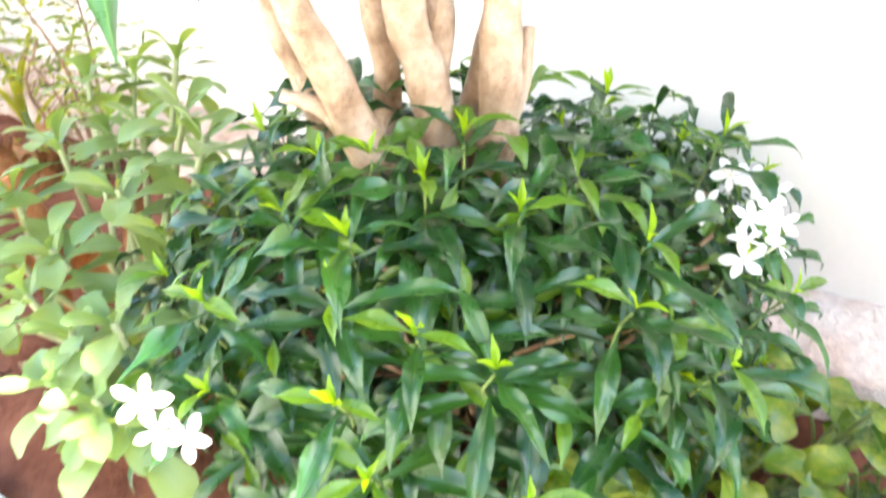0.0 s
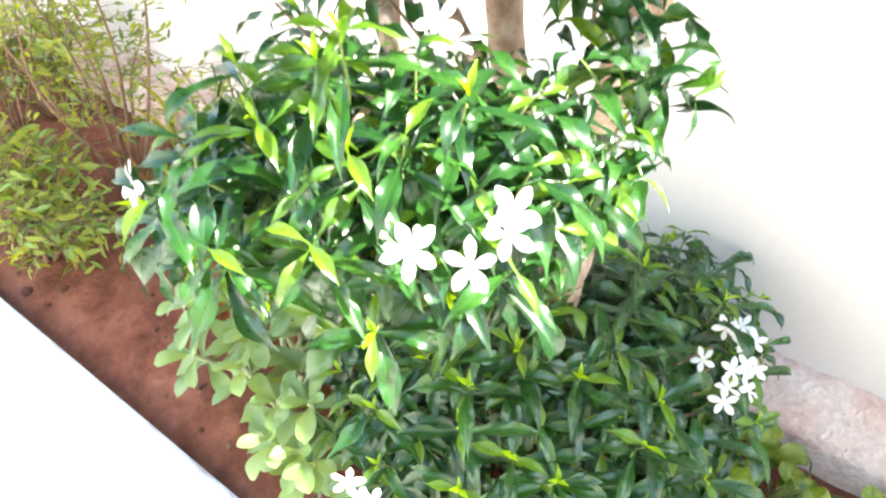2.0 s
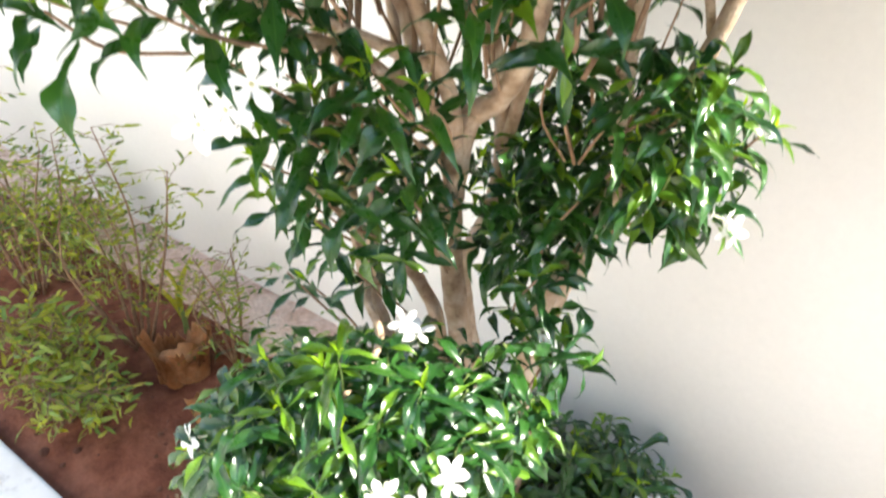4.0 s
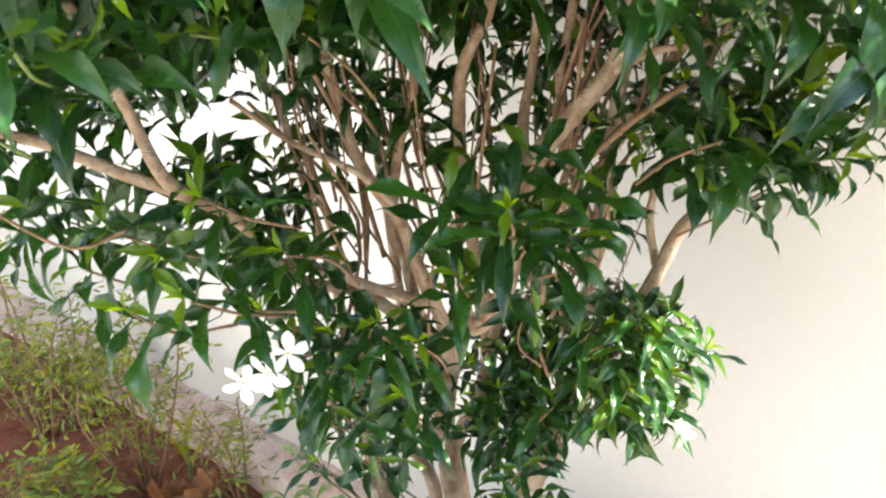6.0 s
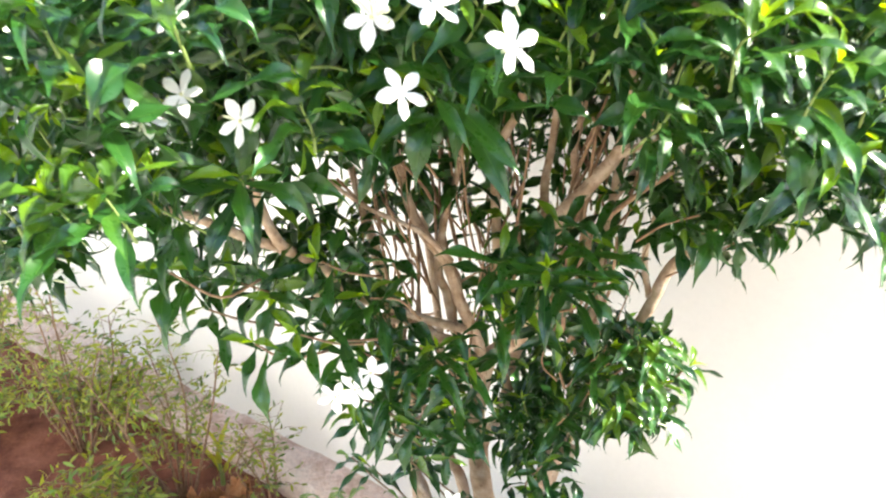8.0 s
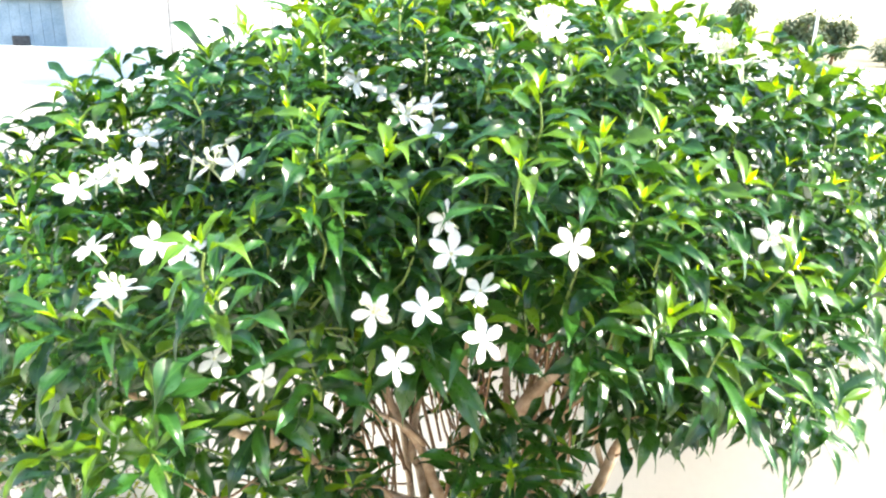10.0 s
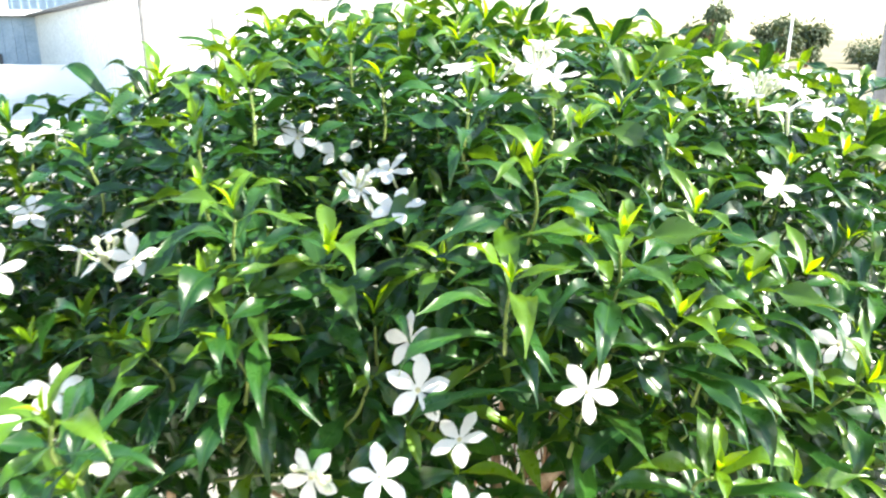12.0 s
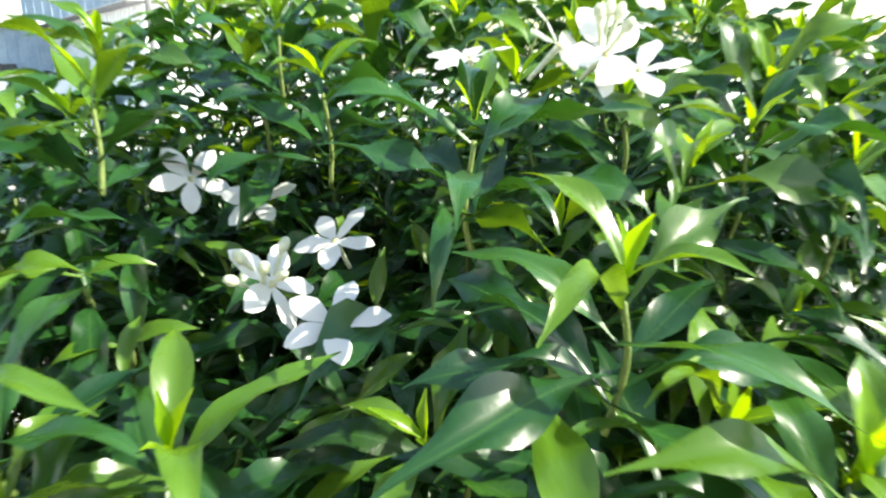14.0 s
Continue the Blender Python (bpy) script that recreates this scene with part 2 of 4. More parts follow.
# ---- leaves ----
def leaf_shape(length, width, curl, fold, wave, rows=7, cols=4, peak=0.85, tip=1.0, seed=0, age=0.0, arch=0.12, slim=0.85, twisted=0.3, form=None, ripple=0.0):
    """One blade that grows along y with its face up: points, faces, uv and age."""
    r = random.Random(seed)
    co, uv, ages, faces = [], [], [], []
    y = z = 0.0
    phase, twist, bend = r.uniform(0, 6), r.uniform(-twisted, twisted), r.uniform(-0.3, 0.3) * twisted * length
    for i in range(rows + 1):
        s = i / rows
        w = width / 2 * max(0.0, math.sin(math.pi * min(1.0, s ** peak))) ** slim * (1 - 0.3 * tip * s ** 3)
        if form:
            w = width / 2 * float(np.interp(s, *form))
        w = max(w, 0.0006 + 0.0012 * (s < 0.05))
        if i:
            a = curl * (arch - 1.25 * (s - 0.5 / rows) ** 1.6) + ripple * math.sin(phase * 2 + 7.5 * s) * s
            y += length / rows * math.cos(a)
            z += length / rows * math.sin(a)
        for k in range(cols + 1):
            q = 2 * k / cols - 1
            up = fold * abs(q) * w + wave * w * math.sin(phase + s * 11 + q * 1.5) * q * q + math.sin(twist * s) * q * w
            co.append((q * w * math.cos(fold * 0.6) * math.cos(twist * s) + bend * s * s, y, z + up))
            uv.append((k / cols, s))
            ages.append(age)
    n = cols + 1
    for i in range(rows):
        for k in range(cols):
            faces.append((i * n + k, i * n + k + 1, (i + 1) * n + k + 1, (i + 1) * n + k))
    return np.array(co), np.array(faces), np.array(uv), np.array(ages)


def mesh_of(name, co, faces, uv, ages, material):
    me = bpy.data.meshes.new(name)
    me.vertices.add(len(co))
    me.vertices.foreach_set("co", np.asarray(co, np.float32).ravel())
    me.loops.add(faces.size)
    me.loops.foreach_set("vertex_index", np.asarray(faces, np.int32).ravel())
    me.polygons.add(len(faces))
    me.polygons.foreach_set("loop_start", np.arange(0, faces.size, 4, dtype=np.int32))
    me.polygons.foreach_set("use_smooth", np.ones(len(faces), bool))
    layer = me.uv_layers.new(name="UVMap")
    layer.data.foreach_set("uv", np.asarray(uv[faces.ravel()], np.float32).ravel())
    at = me.attributes.new("age", "FLOAT", "POINT")
    at.data.foreach_set("value", np.asarray(ages, np.float32))
    me.materials.append(material)
    me.update(calc_edges=True)
    me.validate()
    return me


def stand(at, way, up, scale=1.0):
    """The pose of a leaf that leaves at in the direction way, its face towards up."""
    y = Vector(way).normalized()
    x = y.cross(Vector(up))
    x = x.normalized() if x.length > 1e-4 else y.orthogonal().normalized()
    z = x.cross(y)
    m = Matrix((x, y, z)).transposed().to_4x4() @ Matrix.Scale(scale, 4)
    m.translation = Vector(at)
    return m


class Foliage:
    """Gathers leaves as (shape, pose) and joins them into one mesh."""

    def __init__(self, shapes):
        self.shapes, self.poses = shapes, [[] for _ in shapes]

    def put(self, k, m):
        self.poses[k].append(m)

    def count(self):
        return sum(len(p) for p in self.poses)

    def mesh(self, name, material):
        C, F, U, A, base = [], [], [], [], 0
        for (co, faces, uv, ages), poses in zip(self.shapes, self.poses):
            if not poses:
                continue
            M = np.array([[list(row) for row in m] for m in poses])
            c = np.einsum("nij,vj->nvi", M[:, :3, :3], co) + M[:, None, :3, 3]
            n, v = len(poses), len(co)
            C.append(c.reshape(-1, 3))
            F.append((faces[None] + (base + np.arange(n) * v)[:, None, None]).reshape(-1, 4))
            U.append(np.tile(uv, (n, 1)))
            A.append(np.tile(ages, n))
            base += n * v
        return mesh_of(name, np.concatenate(C), np.concatenate(F), np.concatenate(U), np.concatenate(A), material)


# shapes of the jasmine's leaves: grown ones first, then half-grown, then young tips
GROWN, HALF, TIPS, FRESH = range(0, 8), range(8, 11), range(11, 14), range(14, 20)
LANCE = ((0, 0.05, 0.12, 0.22, 0.34, 0.45, 0.55, 0.66, 0.76, 0.85, 0.92, 0.97, 1.0), (0.07, 0.11, 0.23, 0.52, 0.82, 0.98, 1.0, 0.86, 0.60, 0.31, 0.13, 0.06, 0.02))


def jasmine_shapes(rows, cols):
    """Lance-shaped blades that rise from the stalk, arch over and end in a drawn-out tip."""
    made = [leaf_shape(0.090 + 0.005 * (k % 4), 0.0184 + 0.0014 * (k % 3), 0.66 + 0.10 * k, 0.20 + 0.10 * (k % 4), 0.32 + 0.22 * (k % 3), rows, cols, seed=k, arch=0.45, twisted=0.5, form=LANCE, ripple=0.32) for k in range(8)]
    made += [leaf_shape(0.060, 0.0165, 0.45 + 0.25 * k, 0.45, 0.2, rows - 3, cols, seed=20 + k, age=0.40, arch=0.4, twisted=0.3, form=LANCE) for k in range(3)]
    made += [leaf_shape(0.027, 0.0075, 0.1 + 0.25 * k, 0.6, 0.05, 5, 2, seed=30 + k, age=1.0, form=LANCE) for k in range(3)]
    made += [leaf_shape(0.088 + 0.004 * (k % 3), 0.0186, 0.66 + 0.12 * k, 0.24 + 0.10 * (k % 3), 0.32 + 0.20 * (k % 3), rows, cols, seed=40 + k, age=0.06 + 0.085 * k, arch=0.45, twisted=0.5, form=LANCE, ripple=0.32) for k in range(6)]
    return made


JASMINE, JASMINE_FINE = jasmine_shapes(11, 4), jasmine_shapes(20, 6)
RNG = random.Random(7)


def shoot(at, axis, put, pairs=4, size=1.0, young=0.6, droop=0.0, fresh=0.15, rng=RNG):
    """A leafy shoot tip: crossed pairs of leaves, the outer ones large and hanging, the inner ones small and upright."""
    axis = Vector(axis).normalized()
    x = axis.orthogonal().normalized()
    y = axis.cross(x)
    turn = rng.uniform(0, math.pi)
    at = Vector(at)
    lively = rng.random() < fresh
    for p in range(pairs):
        f = p / max(1, pairs - 1)
        fresher = {1: FRESH[3:], 2: FRESH[2:5], 3: FRESH[:2]}
        grown = fresher.get(pairs - p, GROWN) if lively else GROWN[:4] if droop > 0.4 else GROWN
        base = at - axis * (0.055 * (1 - f) * size)
        for h in range(2):
            a = turn + p * math.pi / 2 + h * math.pi + rng.uniform(-0.3, 0.3)
            out = x * math.cos(a) + y * math.sin(a)
            lift = 0.10 - droop + 0.38 * f + rng.uniform(-0.16, 0.16)
            way = out * math.cos(lift) + axis * math.sin(lift) + Vector((0, 0, -0.10 - 0.3 * droop))
            up = axis * 0.7 + Vector((0, 0, 0.5))
            s = size * rng.uniform(0.85, 1.15)
            if f > 0.95 and pairs > 2:
                put(rng.choice(HALF), stand(base, way, up, s * 0.85)) if rng.random() < 0.75 else put(rng.choice(grown), stand(base, way, up, s * 0.7))
            else:
                put(rng.choice(grown), stand(base, way, up, s * (1.05 - 0.2 * f)))
    if rng.random() < young:
        for h in range(2 + (rng.random() < 0.5)):
            a = turn + h * 2.4
            out = x * math.cos(a) + y * math.sin(a)
            put(rng.choice(TIPS), stand(at, axis + out * rng.uniform(0.2, 0.75), out * -1 + axis * 0.3, size * rng.uniform(0.8, 1.25)))


# ---- the setting: bed between a pavement and a garden wall; u runs along the wall, v into it ----
U, V = Vector((0.8387, -0.5446, 0)), Vector((0.5446, 0.8387, 0))
BED = Matrix((U, V, (0, 0, 1))).transposed().to_4x4()
KERB_V, LEDGE_V, WALL_V, WALL_TOP = 0.195, 0.905, 1.06, 1.95


def bed(u, v, z=0.0):
    return BED @ Vector((u, v, z))


def grid_into(bm, u0, u1, v0, v1, nu, nv, height):
    rows = [[bm.verts.new(bed(u0 + (u1 - u0) * i / nu, v0 + (v1 - v0) * j / nv, height(u0 + (u1 - u0) * i / nu, v0 + (v1 - v0) * j / nv))) for j in range(nv + 1)] for i in range(nu + 1)]
    for i in range(nu):
        for j in range(nv):
            bm.faces.new((rows[i][j], rows[i + 1][j], rows[i + 1][j + 1], rows[i][j + 1]))
    return rows


def soil_height(u, v):
    p = Vector((u, v, 0))
    h = 0.020 * noise.noise(p * 3.1) + 0.012 * noise.noise(p * 9) + 0.007 * noise.noise(p * 24)
    edge = min(1.0, max(0.0, (v - KERB_V) / 0.10))
    return -0.055 + 0.035 * edge + h * (0.4 + 0.6 * edge) + 0.03 * max(0.0, v - 0.5)


bm = bmesh.new()
bmesh.ops.create_grid(bm, x_segments=8, y_segments=8, size=600)
for v in bm.verts:
    v.co.z = -0.16
tagged(new("ground", bake("ground", bm, FIELD)), "dry brown field around the garden", "ground", kind="structure")

bm = bmesh.new()
box_into(bm, (-34, 1.27, -0.3), (0.6, 62, -0.13), 0.0, BED)
tagged(new("yard", bake("yard", bm, YARD, False)), "bright pale concrete yard beyond the wall", "yard", kind="structure")

bm = bmesh.new()
grid_into(bm, -5.0, 2.6, KERB_V - 0.02, LEDGE_V + 0.05, 300, 46, soil_height)
tagged(new("soil_bed", bake("soil_bed", bm, SOIL)), "damp red-brown garden soil in a narrow bed", "soil", kind="structure")

bm = bmesh.new()
box_into(bm, (-5.0, -2.6, -0.15), (2.6, KERB_V, 0.0), 0.008, BED)
tagged(new("pavement", bake("pavement", bm, SLAB, False)), "white stone paving slab along the bed", "pavement", kind="structure")

# rough plastered footing that sticks out under the wall
bm = bmesh.new()


def ledge_height(u, v):
    p = Vector((u, v, 0))
    f = (v - LEDGE_V) / (WALL_V + 0.02 - LEDGE_V)
    return 0.075 + 0.02 * f + 0.016 * noise.noise(p * 7) + 0.010 * noise.noise(p * 19)


rows = grid_into(bm, -5.0, 2.6, LEDGE_V, WALL_V + 0.02, 240, 8, ledge_height)
foot = [bm.verts.new(bed(-5.0 + 7.6 * i / 240, LEDGE_V - 0.015 + 0.014 * noise.noise(Vector((i * 0.21, 3, 0))), -0.15)) for i in range(241)]
for i in range(240):
    bm.faces.new((foot[i], foot[i + 1], rows[i + 1][0], rows[i][0]))
tagged(new("wall_footing", bake("wall_footing", bm, LEDGE)), "rough pinkish-brown stone footing under the wall", "footing", kind="structure")

bm = bmesh.new()
box_into(bm, (-9.0, WALL_V, -0.15), (6.0, WALL_V + 0.2, WALL_TOP), 0.012, BED)
tagged(new("wall_garden", bake("wall_garden", bm, PLASTER, False)), "off-white plastered garden wall behind the bed", "wall", kind="structure")

# unseen walls added behind the one who films: beige blocks sky, white bounces light
for name, u0, u1, high, paint, words in (("wall_house", -0.6, 5.0, 3.3, UNSEEN_BEIGE, "unseen beige wall added across the paving to block sky"), ("wall_veranda", -9.0, -0.6, 4.4, WHITEWASH, "unseen whitewashed wall added across the paving to bounce light")):
    bm = bmesh.new()
    box_into(bm, (u0, -2.9, -0.15), (u1, -2.6, high), 0.01, BED)
    tagged(new(name, bake(name, bm, paint, False)), words, "wall", kind="structure")

# ---- distance beyond the wall ----


def wing_into(b, a, along, length, depth, high, name, material, label):
    """One straight wing: wall, ribs, eave and a roof that rises away from its front."""
    m = Matrix((along, Vector((-along.y, along.x, 0)), (0, 0, 1))).transposed().to_4x4()
    m.translation = Vector(a)
    bm = bmesh.new()
    box_into(bm, (0, 0, 0), (length, depth, high), 0.0, m)
    part(name, bm, material, b, label, smooth=False)
    bm = bmesh.new()
    for k in range(int(length / 0.6)):
        box_into(bm, (k * 0.6, -0.03, 0.0), (k * 0.6 + 0.12, -0.004, high - 0.02), 0.0, m)
    part("rib", bm, material, b, smooth=False)
    bm = bmesh.new()
    box_into(bm, (-0.2, -0.45, high), (length + 0.2, depth, high + 0.07), 0.0, m)
    part("eave", bm, POLE_GREY, b, "grey eave", smooth=False)
    bm = bmesh.new()
    lo, hi = high + 0.075, high + 0.6
    vs = [bm.verts.new(m @ Vector(c)) for c in ((-0.3, -0.5, lo), (length + 0.3, -0.5, lo), (length + 0.3, depth, hi), (-0.3, depth, hi), (-0.3, depth, lo), (length + 0.3, depth, lo))]
    for f in ((0, 1, 2, 3), (0, 4, 5, 1), (3, 2, 5, 4), (0, 3, 4), (1, 5, 2)):
        bm.faces.new([vs[k] for k in f])
    part("roof", bm, ROOF_METAL, b, "pale blue-white metal roof", smooth=False)
    return m


def far_building():
    b = thing("shed", "white and blue sheet-metal shed with a pale roof", "shed", (-20.65, 45.5, -0.16))
    side = Vector((13.95, -24.9, 0)).normalized()
    wing_into(b, (0, 0, 0), side, 27.5, 6.0, 3.5, "side_wall", ROOF_METAL, "white painted side wall")
    # the front's blue-grey colour also holds the shade on this face
    m = wing_into(b, (-14.0, -0.6, 0), Vector((1, 0.04, 0)).normalized(), 14.0, 6.0, 3.45, "front_wall", SHEET_METAL, "blue-grey ribbed front wall")
    bm = bmesh.new()
    box_into(bm, (10.9, -0.08, 0), (11.9, -0.035, 1.4), 0.0, m)
    part("door", bm, DARK_METAL, b, "dark doorway", smooth=False)


far_building()


def warehouse():
    b = thing("warehouse", "tall pale blue sheet-metal warehouse behind a white shed", "warehouse", (-29.0, 60.0, -0.16))
    bm = bmesh.new()
    box_into(bm, (0, 0, 0), (9.4, 7.0, 7.45), 0.0)
    part("wall", bm, SHEET_METAL, b, smooth=False)
    for k in range(15):
        bm = bmesh.new()
        box_into(bm, (0.2 + k * 0.64, -0.06, 0.0), (0.34 + k * 0.64, -0.005, 7.3), 0.0)
        part("rib", bm, SHEET_METAL, b, smooth=False)
    for x in (2.2, 6.2):
        bm = bmesh.new()
        box_into(bm, (x, -0.10, 5.75), (x + 0.7, -0.065, 6.75), 0.02)
        part("window", bm, ROOF_METAL, b, "small white window", smooth=False)
    bm = bmesh.new()
    box_into(bm, (-0.2, -0.3, 7.455), (9.6, 7.2, 7.58), 0.0)
    part("roof", bm, ROOF_METAL, b, "pale metal roof", smooth=False)


warehouse()


def water_tank():
    t = thing("water_tank", "pale blue water tank on white legs beyond the sheds", "water tank", (-13.1, 58.0, -0.16))
    bm = bmesh.new()
    box_into(bm, (-0.53, -0.53, 5.3), (0.53, 0.53, 7.15), 0.05)
    part("tank", bm, SHEET_METAL, t, smooth=False)
    bm = bmesh.new()
    box_into(bm, (-0.58, -0.58, 7.152), (0.58, 0.58, 7.22), 0.02)
    part("lid", bm, ROOF_METAL, t, "pale lid", smooth=False)
    for x in (-0.5, 0.42):
        for y in (-0.5, 0.42):
            bm = bmesh.new()
            box_into(bm, (x, y, 0), (x + 0.08, y + 0.08, 5.298), 0.0)
            part("leg", bm, ROOF_METAL, t, "white leg", smooth=False)


water_tank()

bm = bmesh.new()
box_into(bm, (-26.0, 30.0, -0.16), (-6.5, 30.2, 1.08), 0.02)
box_into(bm, (-26.05, 29.95, 1.084), (-6.45, 30.25, 1.16), 0.01)
tagged(new("wall_boundary", bake("wall_boundary", bm, WHITEWASH, False)), "low whitewashed boundary wall in front of the sheds", "wall", kind="structure")


def pole(name, label, at, height, radius, arm=0.0, material=POLE_GREY):
    p = thing(name, label, "pole", at, "poles beyond the wall")
    bm = bmesh.new()
    tube_into(bm, [(0, 0, 0), (0.0, 0, height / 2), (0.02, 0, height)], radius, radius * 0.75, 10, 3, 0.02)
    part("shaft", bm, material, p)
    if arm:
        bm = bmesh.new()
        box_into(bm, (-arm, -0.05, height - 0.5), (arm, 0.05, height - 0.38), 0.01)
        part("crossarm", bm, material, p)


pole("utility_pole", "grey utility pole beyond the garden wall", (-6.1, 18.6, -0.16), 7.0, 0.08, 0.7)
pole("concrete_post", "tall grey concrete post beyond the wall", (5.86, 8.2, -0.16), 6.0, 0.10)
pole("fence_post", "slim pale fence post beyond the wall", (-5.2, 22.0, -0.16), 3.0, 0.07)
pole("fence_post", "slim pale fence post beyond the wall", (-4.3, 22.6, -0.16), 3.0, 0.07)
pole("fence_post", "thin pale pole in front of distant trees", (25.0, 45.0, -0.16), 5.0, 0.09, 0, ROOF_METAL)

TREE_SHAPES = [leaf_shape(0.34, 0.16, 0.4, 0.2, 0.1, 3, 2, 0.9, 1.0, 60 + k) for k in range(3)]


def far_tree(at, height, spread, seed):
    t = thing("tree", "dark green broad tree in the hazy distance", "tree", at, "distant trees")
    r = random.Random(seed)
    bm = bmesh.new()
    tube_into(bm, [(0, 0, 0), (0.1, 0, height * 0.25), (0, 0.1, height * 0.6)], 0.16, 0.08, 8, 3, 0.1, seed)
    limbs = []
    for k in range(13):
        a = k * 2.4 + r.random()
        end = Vector((math.cos(a) * spread * 0.35, math.sin(a) * spread * 0.35, height * r.uniform(0.3, 0.86)))
        tube_into(bm, [(0, 0, height * 0.2), end * 0.6 + Vector((0, 0, height * 0.1)), end], 0.1, 0.03, 6, 3, 0.1, k)
        limbs.append((end, spread * r.uniform(0.16, 0.28)))
    part("trunk", bm, TWIG, t)
    f = Foliage(TREE_SHAPES)
    for end, rad in limbs:
        for k in range(170):
            d = Vector((r.gauss(0, 1), r.gauss(0, 1), r.gauss(0, 0.8)))
            d = d.normalized() * rad * r.uniform(0.5, 1.05)
            f.put(r.randrange(3), stand(end + d, (d.x, d.y, d.z - rad * 0.5), (r.gauss(0, 0.4), r.gauss(0, 0.4), 1), r.uniform(0.7, 1.4)))
    attach("crown", f.mesh("crown", TREE_LEAF), t, kind="stuff")


far_tree((23.9, 54.8, -0.16), 5.3, 3.0, 1)
far_tree((30.6, 57.0, -0.16), 4.1, 3.4, 2)
far_tree((34.4, 59.0, -0.16), 3.7, 2.6, 3)
far_tree((46.0, 66.0, -0.16), 2.2, 6.0, 4)
far_tree((39.5, 55.0, -0.16), 1.2, 5.0, 5)
far_tree((42.0, 48.0, -0.16), 1.1, 5.5, 7)

# ---- the jasmine bush ----
bush = thing("jasmine_bush", "tiered glossy green jasmine bush with white pinwheel flowers in soil", "shrub", (0.0, 0.72, -0.03))
HOME = Matrix.Translation((0.0, -0.72, 0.03))
BOTTOM = (Vector((0.02, 0.76, 0.20)), Vector((0.385, 0.335, 0.275)))
MIDDLE = (Vector((-0.19, 0.51, 0.81)), Vector((0.25, 0.165, 0.15)))
CROWN = (Vector((-0.05, 0.78, 1.92)), Vector((0.80, 0.64, 0.385)))


def limb(name, points, r0, r1, material=BARK, sides=12, label=""):
    bm = bmesh.new()
    tube_into(bm, points, r0 * 0.84, r1 * 0.84, sides, 7, 0.08, r0 * 900, 1.2)
    ob = part(name, bm, material, bush, label)
    ob.matrix_basis = HOME
    return ob


limb("trunk", [(-0.03, 0.72, -0.05), (-0.04, 0.71, 0.2), (-0.073, 0.70, 0.395), (-0.095, 0.70, 0.463), (-0.124, 0.70, 0.528), (-0.15, 0.70, 0.60), (-0.178, 0.74, 0.78), (-0.207, 0.76, 0.853), (-0.221, 0.76, 0.956), (-0.23, 0.74, 1.10), (-0.25, 0.72, 1.30), (-0.30, 0.68, 1.60)], 0.030, 0.007)
limb("trunk", [(-0.02, 0.78, -0.05), (-0.04, 0.79, 0.2), (-0.064, 0.80, 0.393), (-0.064, 0.80, 0.476), (-0.076, 0.80, 0.551), (-0.093, 0.80, 0.765), (-0.124, 0.80, 0.852), (-0.148, 0.80, 0.92), (-0.15, 0.80, 1.2), (-0.2, 0.82, 1.6)], 0.024, 0.008)
limb("trunk", [(0.0, 0.75, -0.05), (0.0, 0.75, 0.25), (-0.006, 0.74, 0.42), (-0.020, 0.74, 0.497), (-0.041, 0.74, 0.566), (-0.051, 0.75, 0.775), (-0.066, 0.74, 0.909), (-0.073, 0.73, 1.0), (-0.066, 0.71, 1.11), (-0.048, 0.70, 1.205), (-0.005, 0.68, 1.25), (0.022, 0.64, 1.34), (0.04, 0.60, 1.52), (0.09, 0.58, 1.609), (0.128, 0.58, 1.661), (0.143, 0.58, 1.717), (0.127, 0.56, 1.80), (0.10, 0.5, 1.95)], 0.029, 0.009)
limb("trunk", [(0.02, 0.74, -0.05), (0.04, 0.74, 0.25), (0.060, 0.74, 0.42), (0.060, 0.74, 0.497), (0.060, 0.74, 0.566), (0.067, 0.76, 0.66), (0.086, 0.76, 0.847), (0.118, 0.76, 0.955), (0.145, 0.76, 0.995), (0.172, 0.75, 1.07), (0.166, 0.75, 1.18), (0.160, 0.74, 1.28), (0.162, 0.73, 1.358), (0.16, 0.68, 1.6), (0.18, 0.6, 1.8)], 0.030, 0.009)
limb("trunk", [(0.03, 0.78, -0.05), (0.02, 0.78, 0.25), (0.030, 0.78, 0.402), (0.042, 0.78, 0.47), (0.060, 0.79, 0.55), (0.11, 0.80, 0.80), (0.19, 0.79, 1.1), (0.233, 0.75, 1.218), (0.257, 0.72, 1.305), (0.284, 0.72, 1.39), (0.32, 0.70, 1.45), (0.40, 0.66, 1.60)], 0.022, 0.010)
limb("trunk", [(-0.03, 0.82, -0.05), (-0.12, 0.82, 0.3), (-0.159, 0.82, 0.449), (-0.183, 0.82, 0.502), (-0.192, 0.82, 0.56), (-0.21, 0.83, 0.8), (-0.22, 0.83, 1.1), (-0.3, 0.8, 1.5)], 0.024, 0.008)
limb("branch", [(-0.016, 0.75, 0.45), (-0.009, 0.76, 0.49), (-0.003, 0.76, 0.535), (-0.010, 0.79, 0.60), (-0.045, 0.81, 0.80), (-0.050, 0.80, 0.90), (-0.012, 0.79, 1.007), (0.001, 0.79, 1.10), (-0.001, 0.79, 1.19), (-0.012, 0.78, 1.25), (-0.03, 0.74, 1.36), (-0.045, 0.69, 1.46), (-0.050, 0.68, 1.626), (-0.013, 0.68, 1.72), (-0.01, 0.66, 1.85)], 0.020, 0.008)
limb("branch", [(0.070, 0.755, 0.42), (0.086, 0.755, 0.47), (0.090, 0.755, 0.535)], 0.013, 0.008, label="short peeling stub of a branch")
